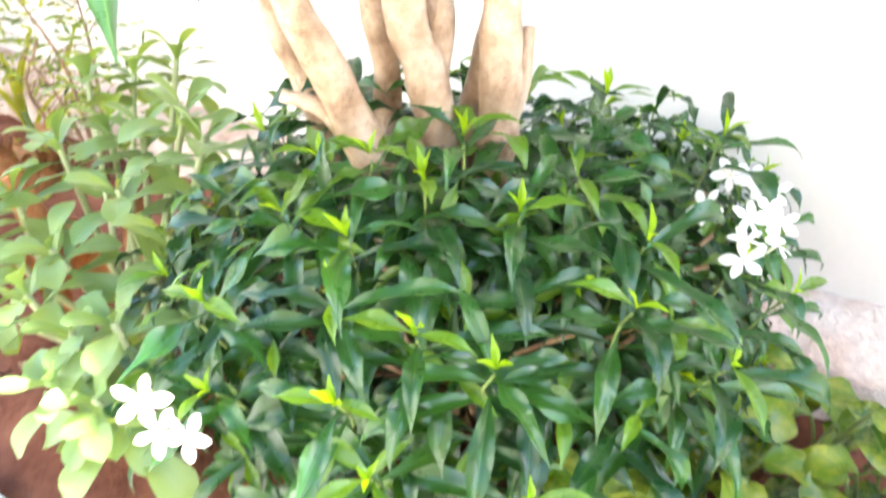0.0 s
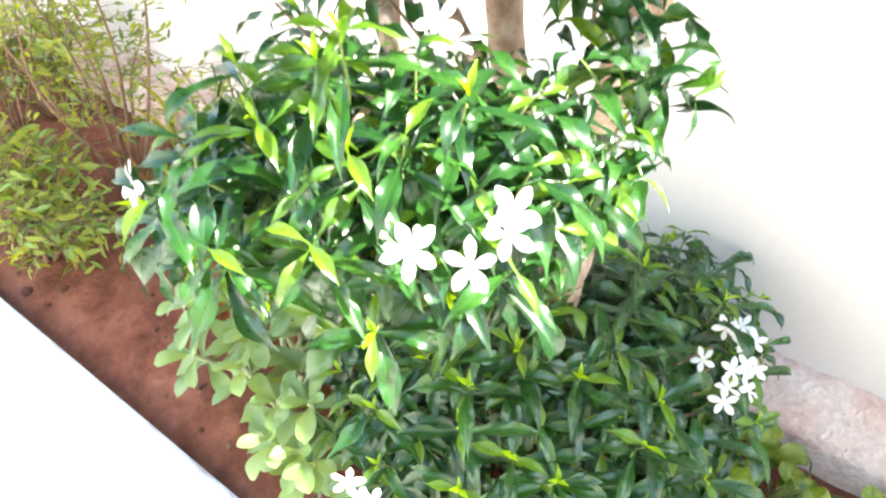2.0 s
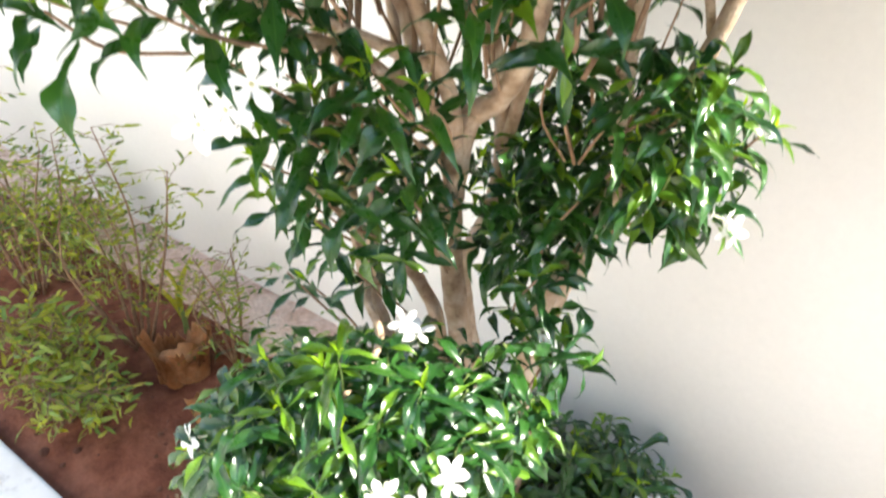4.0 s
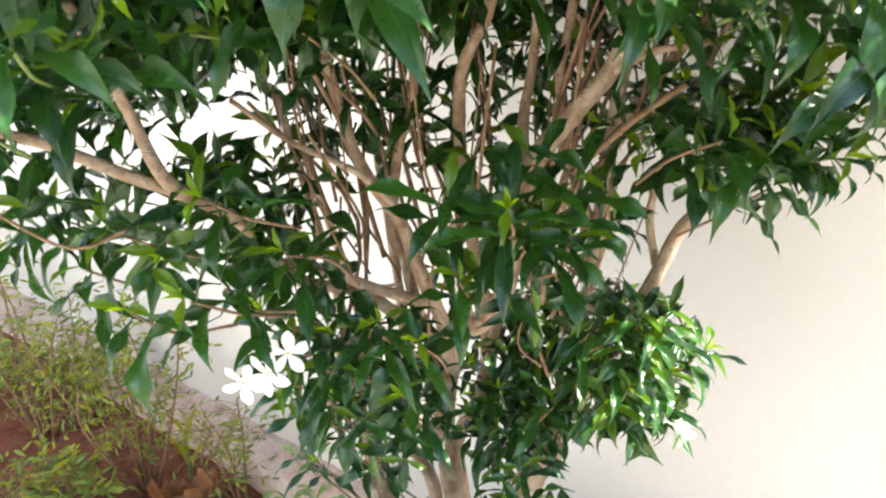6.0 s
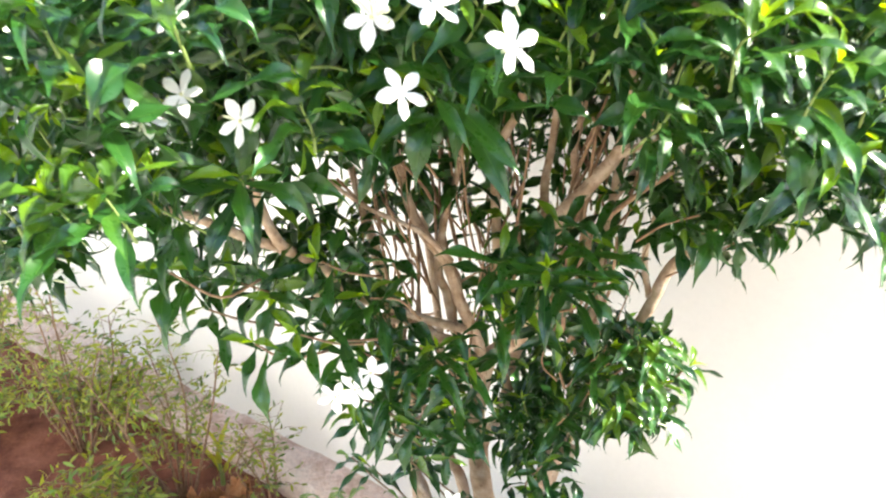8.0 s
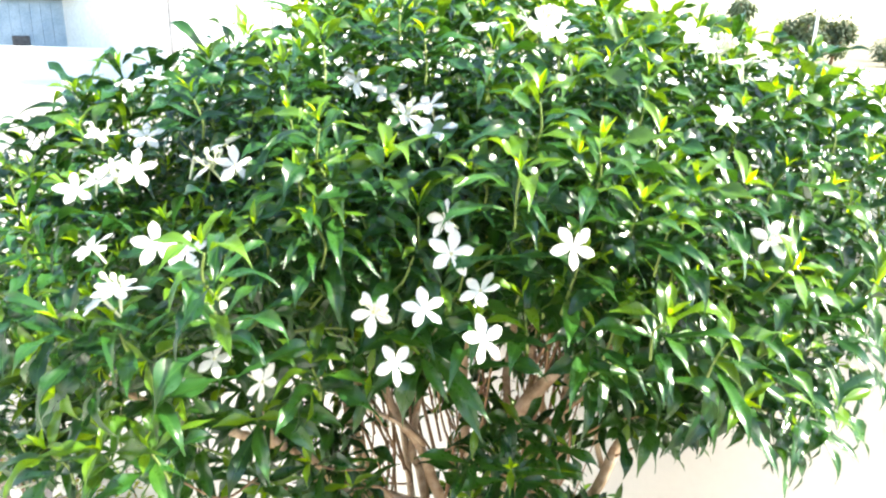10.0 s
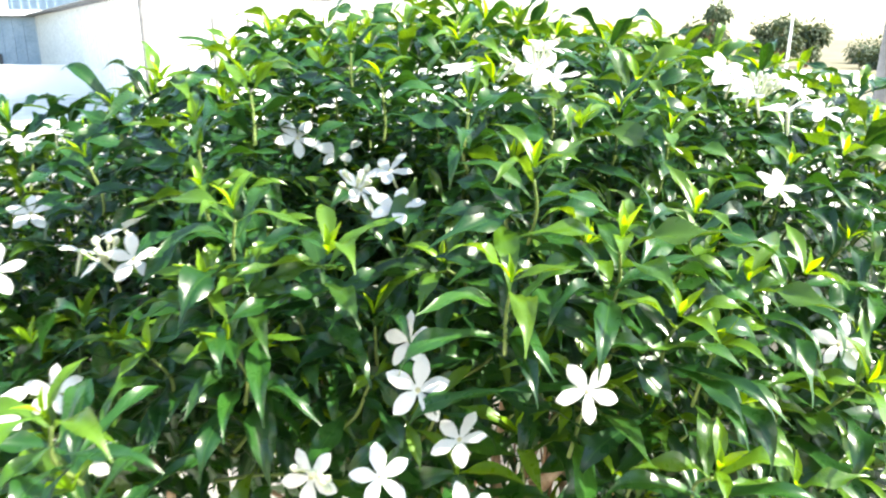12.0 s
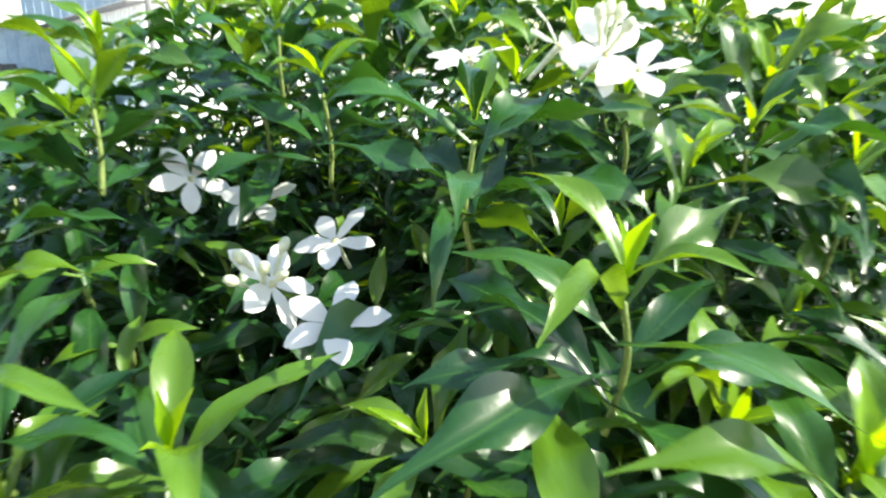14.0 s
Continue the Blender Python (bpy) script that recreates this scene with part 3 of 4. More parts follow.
limb("branch", [(0.095, 0.76, 0.89), (0.118, 0.735, 0.94), (0.128, 0.70, 0.965)], 0.023, 0.019, label="short sawn-off branch")
limb("branch", [(-0.085, 0.71, 0.40), (-0.119, 0.70, 0.463), (-0.165, 0.70, 0.482)], 0.014, 0.008, label="short broken branch")
limb("branch", [(-0.062, 0.70, 1.17), (-0.116, 0.67, 1.25), (-0.15, 0.66, 1.274), (-0.20, 0.66, 1.309), (-0.28, 0.62, 1.35), (-0.34, 0.55, 1.48), (-0.449, 0.50, 1.556), (-0.514, 0.50, 1.586), (-0.58, 0.50, 1.607), (-0.66, 0.48, 1.68)], 0.014, 0.007)
limb("branch", [(-0.066, 0.70, 1.13), (-0.073, 0.66, 1.251), (-0.108, 0.66, 1.345), (-0.133, 0.66, 1.422), (-0.189, 0.66, 1.513), (-0.216, 0.66, 1.614), (-0.24, 0.62, 1.8)], 0.015, 0.008)
limb("branch", [(-0.072, 0.72, 1.12), (-0.114, 0.72, 1.235), (-0.135, 0.72, 1.335), (-0.15, 0.70, 1.393), (-0.138, 0.70, 1.517), (-0.115, 0.70, 1.604), (-0.1, 0.64, 1.85)], 0.013, 0.006)
limb("branch", [(-0.09, 0.66, 1.29), (-0.158, 0.62, 1.332), (-0.217, 0.62, 1.355), (-0.284, 0.62, 1.374), (-0.36, 0.58, 1.41)], 0.011, 0.006)
limb("branch", [(-0.127, 0.63, 1.45), (-0.181, 0.60, 1.519), (-0.264, 0.60, 1.56), (-0.33, 0.58, 1.62)], 0.006, 0.004)
limb("branch", [(-0.37, 0.54, 1.50), (-0.394, 0.50, 1.55), (-0.417, 0.50, 1.619), (-0.44, 0.46, 1.75)], 0.011, 0.007)
limb("branch", [(0.135, 0.58, 1.68), (0.165, 0.57, 1.725), (0.178, 0.56, 1.78), (0.2, 0.5, 1.92)], 0.012, 0.007)
limb("branch", [(0.13, 0.575, 1.66), (0.17, 0.56, 1.685), (0.23, 0.54, 1.70)], 0.007, 0.004)
limb("branch", [(0.01, 0.78, 1.15), (0.045, 0.74, 1.36), (0.043, 0.72, 1.483), (0.039, 0.72, 1.565), (0.048, 0.72, 1.641), (0.06, 0.7, 1.85)], 0.012, 0.007)
limb("branch", [(0.161, 0.73, 1.36), (0.11, 0.72, 1.50), (0.084, 0.70, 1.622), (0.091, 0.70, 1.686), (0.1, 0.68, 1.85)], 0.011, 0.006)
limb("branch", [(0.16, 0.69, 1.55), (0.26, 0.64, 1.72), (0.36, 0.55, 1.85)], 0.009, 0.005)
limb("branch", [(0.26, 0.74, 1.32), (0.235, 0.72, 1.42), (0.25, 0.70, 1.55), (0.30, 0.66, 1.75)], 0.008, 0.005)
limb("branch", [(-0.21, 0.75, 0.88), (-0.19, 0.64, 0.93), (-0.16, 0.55, 0.93), (-0.2, 0.47, 0.9)], 0.009, 0.005)
limb("branch", [(-0.06, 0.72, 0.72), (-0.11, 0.62, 0.78), (-0.2, 0.54, 0.82), (-0.3, 0.48, 0.82)], 0.009, 0.005)
limb("branch", [(-0.22, 0.76, 0.97), (-0.20, 0.68, 1.03), (-0.235, 0.64, 1.10), (-0.27, 0.60, 1.16)], 0.007, 0.004)
limb("branch", [(-0.21, 0.68, 1.05), (-0.18, 0.66, 1.10), (-0.20, 0.63, 1.19)], 0.005, 0.003)
limb("branch", [(0.085, 0.53, 1.55), (0.139, 0.50, 1.62), (0.19, 0.49, 1.665)], 0.005, 0.004, TWIG, 8, "dead brown twig")

# flower clusters: where each flower opens, the way they face, size and number of buds
BOUQUETS = [
    ([(0.354, 0.735, 0.365), (0.335, 0.648, 0.371), (0.365, 0.705, 0.365), (0.275, 0.652, 0.375), (0.313, 0.642, 0.366), (0.304, 0.611, 0.358), (0.302, 0.597, 0.346), (0.34, 0.69, 0.373), (0.32, 0.72, 0.378), (0.36, 0.66, 0.356), (0.335, 0.615, 0.352)], (0.15, -0.55, 0.7), 0.82, 0),
    ([(-0.245, 0.44, 0.276), (-0.225, 0.45, 0.262), (-0.26, 0.455, 0.30)], (-0.3, -0.8, 0.3), 0.95, 0),
    ([(-0.134, 0.343, 0.871), (-0.081, 0.345, 0.853), (-0.053, 0.363, 0.898), (-0.05, 0.37, 0.87)], (0.1, -0.8, 0.5), 1.0, 6),
    ([(0.071, 0.59, 0.93), (-0.124, 0.55, 0.97), (-0.11, 0.56, 0.94)], (0.0, -0.8, 0.5), 0.95, 2),
    ([(-0.385, 0.41, 0.875)], (-0.6, -0.6, 0.3), 0.9, 0),
]
BOUQUETS += [
    ([(0.265, 0.56, 1.15), (0.25, 0.57, 1.17), (0.28, 0.57, 1.13)], (0.4, -0.7, 0.3), 0.95, 0),
    ([(-0.275, 0.428, 1.327), (-0.309, 0.436, 1.309), (-0.255, 0.443, 1.349)], (0.0, -0.9, 0.3), 1.15, 0),
    ([(-0.759, 0.391, 1.531), (-0.70, 0.42, 1.52)], (-0.3, -0.8, 0.1), 1.0, 0),
    ([(-0.379, 0.182, 1.918), (-0.387, 0.193, 1.844), (-0.335, 0.175, 1.826), (-0.43, 0.19, 1.82)], (0.0, -0.8, 0.45), 1.0, 4),
    ([(-0.444, 0.084, 1.966), (-0.46, 0.09, 1.955), (-0.415, 0.212, 1.97), (-0.42, 0.131, 2.002), (-0.495, 0.158, 1.988)], (-0.1, -0.5, 0.8), 1.0, 4),
]
BOUQUETS += [
    ([(-0.417, 0.35, 2.04), (-0.385, 0.34, 2.045), (-0.445, 0.36, 2.045), (-0.40, 0.37, 2.065)], (0.0, -0.3, 0.9), 1.0, 8),
    ([(-0.521, 0.299, 2.034), (-0.55, 0.31, 2.03), (-0.50, 0.31, 2.045), (-0.57, 0.30, 2.02), (-0.54, 0.33, 2.04)], (0.0, -0.3, 0.9), 1.0, 4),
    ([(-0.602, 0.466, 2.061), (-0.542, 0.477, 2.06), (-0.61, 0.62, 2.12), (-0.57, 0.63, 2.13)], (-0.1, -0.4, 0.9), 0.95, 2),
    ([(-0.197, 0.148, 1.923), (-0.146, 0.124, 1.932), (-0.078, 0.16, 1.939), (-0.115, 0.173, 1.98), (-0.115, 0.20, 2.012), (0.007, 0.112, 2.01), (-0.178, 0.153, 1.856), (-0.084, 0.11, 1.905)], (0.0, -0.75, 0.55), 1.0, 5),
    ([(-0.166, 0.345, 2.110), (-0.131, 0.395, 2.118), (-0.127, 0.315, 2.098), (-0.187, 0.46, 2.13), (-0.238, 0.48, 2.143)], (0.0, -0.6, 0.75), 1.05, 6),
]
BOUQUETS += [
    ([(0.011, 0.36, 2.225), (-0.01, 0.38, 2.228), (0.03, 0.35, 2.215), (0.04, 0.44, 2.24), (-0.05, 0.418, 2.22)], (0.0, -0.4, 0.9), 1.0, 4),
    ([(0.25, 0.38, 2.195), (0.23, 0.40, 2.21), (0.28, 0.37, 2.18), (0.26, 0.42, 2.20), (0.22, 0.41, 2.22), (0.35, 0.48, 2.19), (0.37, 0.46, 2.17)], (0.1, -0.4, 0.9), 1.0, 8),
    ([(0.223, 0.274, 2.12), (0.284, 0.24, 1.98)], (0.2, -0.7, 0.5), 1.0, 0),
]
OPEN = [Vector(s) + Vector(f).normalized() * 0.008 for spots, f, size, bud in BOUQUETS for s in spots]

twigs = bmesh.new()
stalks = bmesh.new()
foliage = Foliage(JASMINE)
leaf_meshes = [mesh_of("leaf", *s, JASMINE_LEAF) for s in JASMINE_FINE]


def put_leaf(k, m):
    attach("leaf", leaf_meshes[k], bush, HOME @ m)


def twig_to(a, b, r=0.0022, into=None, sway=0.07):
    a, b = Vector(a), Vector(b)
    sway *= (a - b).length
    mid = (a + b) / 2 + Vector((RNG.gauss(0, sway), RNG.gauss(0, sway), RNG.gauss(0, sway)))
    tube_into(into or twigs, [a, mid, b], r * 1.4, r, 5, 4, 0.0)


def facing(tier, p, rise=0.55):
    c, r = tier
    n = Vector([(p[i] - c[i]) / (r[i] * r[i]) for i in range(3)]).normalized()
    return (n + Vector((0, 0, rise))).normalized()


taken = []
SUNWARD = (sun.matrix_world.to_3x3() @ Vector((0, 0, 1))).normalized()


def free(p, gap):
    for q in OPEN:
        d = p - q
        if d.length < 0.30 and d.dot(SUNWARD) > 0 and (d - SUNWARD * d.dot(SUNWARD)).length < 0.065:
            return False
        ahead = (Vector((-0.1, -0.4, max(1.1, q.z + 0.15))) - q).normalized()
        if d.length < 0.2 and d.dot(ahead) > -0.01 and (d - ahead * d.dot(ahead)).length < 0.055:
            return False
    if any((p - q).length < gap for q in taken):
        return False
    taken.append(p)
    return True


def heroes(tier, spots, size=1.0, pairs=4, single=True, droop=0.0, fresh=0.15, young=1.0):
    for s in spots:
        p = Vector(s)
        taken.append(p)
        n = facing(tier, p, 2.4 if tier is CROWN else 1.3)
        shoot(p, n, put_leaf if single else foliage.put, pairs, size, young, droop, fresh)
        if tier is CROWN and p.z > 1.9:
            shoot(p - n * 0.05, n, put_leaf if single else foliage.put, 2, size * 1.05, 0.0, 0.15, 0.0)
        twig_to(p - n * 0.07, p - n * 0.01, 0.0013, stalks)


heroes(BOTTOM, [(-0.018, 0.60, 0.437), (0.07, 0.566, 0.423), (0.168, 0.497, 0.367), (-0.235, 0.565, 0.321), (-0.088, 0.559, 0.401), (-0.096, 0.508, 0.366), (0.044, 0.45, 0.338), (-0.093, 0.449, 0.30), (0.075, 0.403, 0.228), (-0.023, 0.473, 0.356), (0.186, 0.554, 0.399), (0.259, 0.486, 0.309)], 1.2, 5, True, 0.15)
heroes(BOTTOM, [(-0.143, 0.463, 0.114), (-0.156, 0.609, 0.396), (-0.307, 0.66, 0.286), (0.183, 0.773, 0.456), (0.311, 0.74, 0.42), (-0.201, 0.75, 0.42), (0.35, 0.582, 0.318), (-0.065, 0.418, 0.241), (-0.223, 0.505, 0.261), (-0.07, 0.63, 0.45), (-0.12, 0.64, 0.44), (0.02, 0.65, 0.46)], 1.1, 4, False, 0.1)
# young leaves on top of the middle tier; their colour also replaces missing sun
heroes(MIDDLE, [(-0.192, 0.431, 1.015), (-0.215, 0.440, 0.985), (-0.262, 0.404, 0.950)], 0.98, 5, True, 0.35, 1.0, 1.0)
heroes(MIDDLE, [(-0.184, 0.382, 0.936), (-0.14, 0.396, 0.943), (-0.357, 0.383, 0.884), (-0.307, 0.35, 0.854), (-0.216, 0.341, 0.875)], 0.95, 5, True, 0.38, 0.1, 0.35)
heroes(MIDDLE, [(-0.091, 0.439, 0.958), (-0.032, 0.464, 0.943), (-0.395, 0.425, 0.835), (-0.169, 0.34, 0.768), (-0.034, 0.409, 0.91), (-0.002, 0.417, 0.889), (-0.139, 0.482, 0.982), (-0.046, 0.365, 0.833), (-0.292, 0.46, 0.971), (-0.324, 0.402, 0.928)], 0.95, 5, False, 0.40, 0.0, 0.3)
heroes(CROWN, [(-0.045, 0.14, 2.085), (-0.016, 0.21, 2.157), (0.043, 0.16, 2.11), (-0.264, 0.24, 2.12), (-0.253, 0.235, 2.058), (-0.14, 0.432, 2.215), (-0.323, 0.372, 2.175), (0.037, 0.396, 2.20), (0.101, 0.371, 2.185), (-0.533, 0.19, 1.758), (0.134, 0.24, 2.11), (-0.36, 0.10, 1.95)], 1.0, 5, True, 0.0, 0.8)
heroes(CROWN, [(-0.495, 0.11, 1.775), (-0.555, 0.11, 1.778), (-0.445, 0.11, 1.778), (-0.36, 0.08, 2.02), (-0.287, 0.22, 2.064), (-0.339, 0.22, 2.003), (-0.268, 0.20, 2.015)], 0.9, 5, True, 0.1, 1.0)
heroes(CROWN, [(-0.31, 0.323, 2.12), (0.168, 0.20, 2.06), (-0.058, 0.318, 2.20), (-0.175, 0.50, 2.25), (-0.468, 0.462, 2.13), (0.284, 0.36, 2.13), (0.147, 0.345, 2.17), (0.127, 0.16, 2.02), (-0.58, 0.26, 1.80), (0.125, 0.13, 1.924), (0.213, 0.16, 1.885), (-0.46, 0.10, 1.93), (0.309, 0.22, 1.85), (0.09, 0.15, 2.05), (-0.273, 0.17, 1.85)], 0.95, 5, False, 0.0, 0.8)

# right clump: mostly fresh leaves, their paler colour also stands in for sunlight
SUNNY = (Vector((0.18, 0.68, 1.22)), Vector((0.12, 0.12, 0.18)))
heroes(SUNNY, [(0.199, 0.565, 1.335), (0.212, 0.565, 1.283), (0.135, 0.57, 1.32), (0.24, 0.575, 1.335), (0.196, 0.56, 1.213), (0.25, 0.57, 1.235), (0.262, 0.565, 1.18), (0.17, 0.56, 1.19)], 0.95, 5, True, 0.15, 0.85, 0.7)

# looser leafy shoots below the crown, around the stems
LOOSE = [(-0.419, 0.40, 1.43), (-0.33, 0.46, 1.43), (-0.355, 0.41, 1.44), (-0.255, 0.47, 1.47), (-0.165, 0.56, 1.308), (-0.501, 0.342, 1.579), (-0.451, 0.46, 1.50), (-0.312, 0.398, 1.568), (-0.52, 0.50, 1.43), (0.0, 0.37, 1.57), (-0.06, 0.39, 1.575), (0.225, 0.437, 1.625), (-0.150, 0.52, 1.344), (-0.10, 0.50, 1.327), (-0.046, 0.50, 1.42), (-0.126, 0.55, 1.20), (-0.222, 0.50, 1.72), (0.206, 0.60, 1.325), (0.231, 0.60, 1.18), (0.267, 0.60, 1.245), (0.159, 0.60, 1.295)]
LOOSE += [(0.045, 0.47, 1.515), (0.0, 0.50, 1.50), (0.085, 0.48, 1.49), (-0.02, 0.56, 1.40), (0.03, 0.46, 1.59), (0.075, 0.46, 1.57)]
LOOSE += [(0.354, 0.60, 1.509), (-0.121, 0.612, 1.229), (-0.214, 0.67, 0.97), (-0.12, 0.63, 1.10), (0.054, 0.60, 1.021), (0.107, 0.60, 0.89), (0.10, 0.60, 1.149), (0.222, 0.60, 1.10), (0.269, 0.60, 1.19), (0.211, 0.60, 1.269), (-0.241, 0.60, 1.149), (0.142, 0.60, 0.997)]
LOOSE += [(-0.235, 0.60, 1.25), (-0.286, 0.57, 1.265), (-0.318, 0.6, 1.186), (-0.226, 0.58, 1.284), (-0.236, 0.56, 1.239), (-0.319, 0.56, 1.332), (-0.268, 0.6, 1.306), (-0.308, 0.62, 1.134), (0.28, 0.62, 1.17), (0.315, 0.62, 1.24), (0.275, 0.60, 1.13), (0.20, 0.58, 0.99), (0.26, 0.57, 1.20), (0.17, 0.58, 1.08), (-0.311, 0.74, 0.892), (-0.182, 0.68, 0.975), (-0.354, 0.76, 0.897), (-0.271, 0.66, 1.094), (-0.255, 0.66, 1.044), (-0.113, 0.58, 1.125)]
for s in LOOSE:
    p = Vector(s)
    if not free(p, 0.0):
        continue
    n = Vector((p.x * 0.8 + RNG.gauss(0, 0.15), (p.y - 0.72) * 0.9 - 0.1, 0.55)).normalized()
    shoot(p, n, foliage.put, 4, 1.04 if p.z > 1.2 else 0.9, 0.5, 0.08)
    core = Vector((p.x * 0.6, 0.5 * p.y + 0.34, p.z - 0.12))
    twig_to(p + (core - p).normalized() * min(0.14, (core - p).length), p - n * 0.01, 0.0017)


def fill(tier, count, gap, depth, size, pairs=4, rise=0.55, droop=0.0, young=0.55, low=-1.0, high=1.0, fits=None, boxy=False, fresh=0.12):
    """Shoots spread over a tier's outside, some way into it."""
    c, r = tier
    made = tries = 0
    while made < count and tries < count * 30:
        tries += 1
        d = Vector((RNG.gauss(0, 1), RNG.gauss(0, 1), RNG.gauss(0, 1))).normalized()
        if not low <= d.z <= high:
            continue
        k = 1 - depth * RNG.random() + 0.12 * noise.noise(d * 3.0 + c * 5)
        if boxy and d.z < 0:
            flat = math.hypot(d.x, d.y)
            wide = (1 - abs(d.z) ** 4) ** 0.25 / max(flat, 1e-3)
            d.x, d.y = d.x * wide, d.y * wide
        p = Vector([c[i] + r[i] * d[i] * k for i in range(3)])
        if fits and not fits(p) or not free(p, gap):
            continue
        made += 1
        n = (facing(tier, p, rise) + Vector((RNG.gauss(0, 0.25), RNG.gauss(0, 0.25), RNG.gauss(0, 0.2)))).normalized()
        shoot(p, n, foliage.put, pairs, size * RNG.uniform(0.85, 1.1), young, droop, fresh)
        if RNG.random() < 0.4:
            twig_to(p - n * RNG.uniform(0.06, 0.10), p - n * 0.01, 0.0015, stalks)


def clear_of_wall(p):
    return p.z > WALL_TOP + 0.05 or p.dot(V) < WALL_V - 0.05


def crown_only(p):
    """The crown is open below, higher in the middle than at its sides."""
    side = min(1.0, abs(p.x + 0.05) / 0.6)
    if p.x > 0.66 or p.x > 0.42 and p.z < 1.60 + 0.7 * (p.x - 0.42):
        return False
    if p.z > np.interp(p.x, (-0.85, -0.5, -0.35, -0.2), (2.14, 2.17, 2.235, 2.34)):
        return False
    return clear_of_wall(p) and p.dot(V) < 1.30 and p.z > 1.88 - 0.24 * side - 0.13 * min(1.0, max(0.0, (p.y - 0.15) / 0.5))


fill(BOTTOM, 115, 0.064, 0.18, 1.14, 5, 1.1, 0.30, 0.15, -0.6, 1.0, clear_of_wall, False, 0.06)
fill(BOTTOM, 165, 0.046, 0.75, 0.92, 3, 0.5, 0.2, 0.05, -0.5, 0.9, clear_of_wall, False, 0.0)
fill((Vector((0.24, 0.83, 0.22)), Vector((0.22, 0.20, 0.19))), 44, 0.045, 0.4, 1.05, 4, 0.5, 0.25, 0.4, -0.3, 1.0, clear_of_wall)
fill((Vector((0.0, 0.65, 0.37)), Vector((0.22, 0.08, 0.07))), 34, 0.036, 0.8, 0.95, 3, 0.8, 0.2, 0.0, -1, 1, None, False, 0.0)
fill(MIDDLE, 66, 0.050, 0.3, 1.0, 5, 0.7, 0.40, 0.05, -0.8, 1.0, None, False, 0.04)
fill(MIDDLE, 50, 0.045, 0.8, 0.9, 3, 0.5, 0.35, 0.1, -0.8, 1.0)
fill((Vector((0.0, 0.51, 0.84)), Vector((0.085, 0.10, 0.09))), 22, 0.045, 0.7, 1.0, 4, 0.7, 0.35, 0.2)
fill((Vector((0.07, 0.58, 0.93)), Vector((0.09, 0.07, 0.05))), 9, 0.045, 0.7, 1.0, 4, 0.7, 0.3, 0.3)
fill((Vector((-0.42, 0.22, 1.92)), Vector((0.24, 0.17, 0.15))), 50, 0.05, 0.5, 0.88, 4, 0.6, 0.1, 0.85)
fill(CROWN, 380, 0.068, 0.10, 1.08, 5, 2.2, 0.0, 0.85, -0.1, 1.0, crown_only, False, 0.65)
fill((Vector((-0.74, 0.62, 1.86)), Vector((0.27, 0.36, 0.22))), 95, 0.055, 0.4, 0.95, 5, 1.0, 0.1, 0.6, -1, 1, crown_only, False, 0.5)
fill(CROWN, 165, 0.066, 0.18, 1.12, 5, 1.2, 0.08, 0.45, -0.95, 0.0, crown_only, True)
INSIDE = (CROWN[0], CROWN[1] * 0.90)
fill(INSIDE, 580, 0.045, 0.5, 0.85, 3, 1.2, 0.1, 0.0, -0.9, 0.95, crown_only, True, 0.0)
fill((Vector((0.07, 0.80, 1.64)), Vector((0.36, 0.13, 0.20))), 46, 0.05, 0.9, 0.92, 3, 0.8, 0.15, 0.0, -1, 1, clear_of_wall)
fill((Vector((0.06, 0.85, 1.27)), Vector((0.22, 0.09, 0.28))), 30, 0.05, 0.8, 0.9, 4, 0.8, 0.15, 0.1, -1, 1, clear_of_wall)
fill((Vector((0.12, 0.78, 1.10)), Vector((0.14, 0.08, 0.15))), 20, 0.045, 0.8, 0.95, 4, 0.8, 0.15, 0.2)
fill((Vector((0.225, 0.64, 1.18)), Vector((0.085, 0.10, 0.13))), 18, 0.05, 0.6, 1.0, 4, 0.6, 0.3, 0.3, -1, 1, None, False, 0.35)
fill((Vector((0.05, 0.70, 1.03)), Vector((0.10, 0.08, 0.09))), 14, 0.045, 0.8, 0.92, 4, 0.8, 0.15, 0.1)
fill((Vector((-0.18, 0.72, 1.60)), Vector((0.20, 0.08, 0.12))), 15, 0.045, 0.9, 0.95, 4, 0.8, 0.15, 0.0)
fill((Vector((-0.15, 0.66, 1.12)), Vector((0.15, 0.12, 0.14))), 14, 0.05, 0.7, 0.98, 4, 0.8, 0.15, 0.3)
fill((Vector((-0.42, 0.52, 1.50)), Vector((0.22, 0.12, 0.08))), 9, 0.055, 0.5, 1.05, 4, 0.8, 0.1, 0.3)
fill((Vector((-0.70, 0.44, 1.62)), Vector((0.12, 0.12, 0.08))), 16, 0.05, 0.7, 1.0, 4, 0.8, 0.1, 0.4)
fill((Vector((-0.359, 0.60, 1.50)), Vector((0.12, 0.09, 0.07))), 8, 0.05, 0.8, 1.0, 5, 0.8, 0.15, 0.1)
fill((Vector((-0.288, 0.62, 1.40)), Vector((0.08, 0.09, 0.08))), 6, 0.05, 0.8, 1.0, 5, 0.8, 0.15, 0.1)
fill((Vector((0.29, 0.60, 1.59)), Vector((0.17, 0.14, 0.06))), 26, 0.05, 0.6, 0.95, 4, 0.8, 0.15, 0.4)
fill((Vector((-0.03, 0.62, 1.50)), Vector((0.28, 0.13, 0.22))), 6, 0.055, 0.9, 1.0, 4, 0.8, 0.15, 0.2)

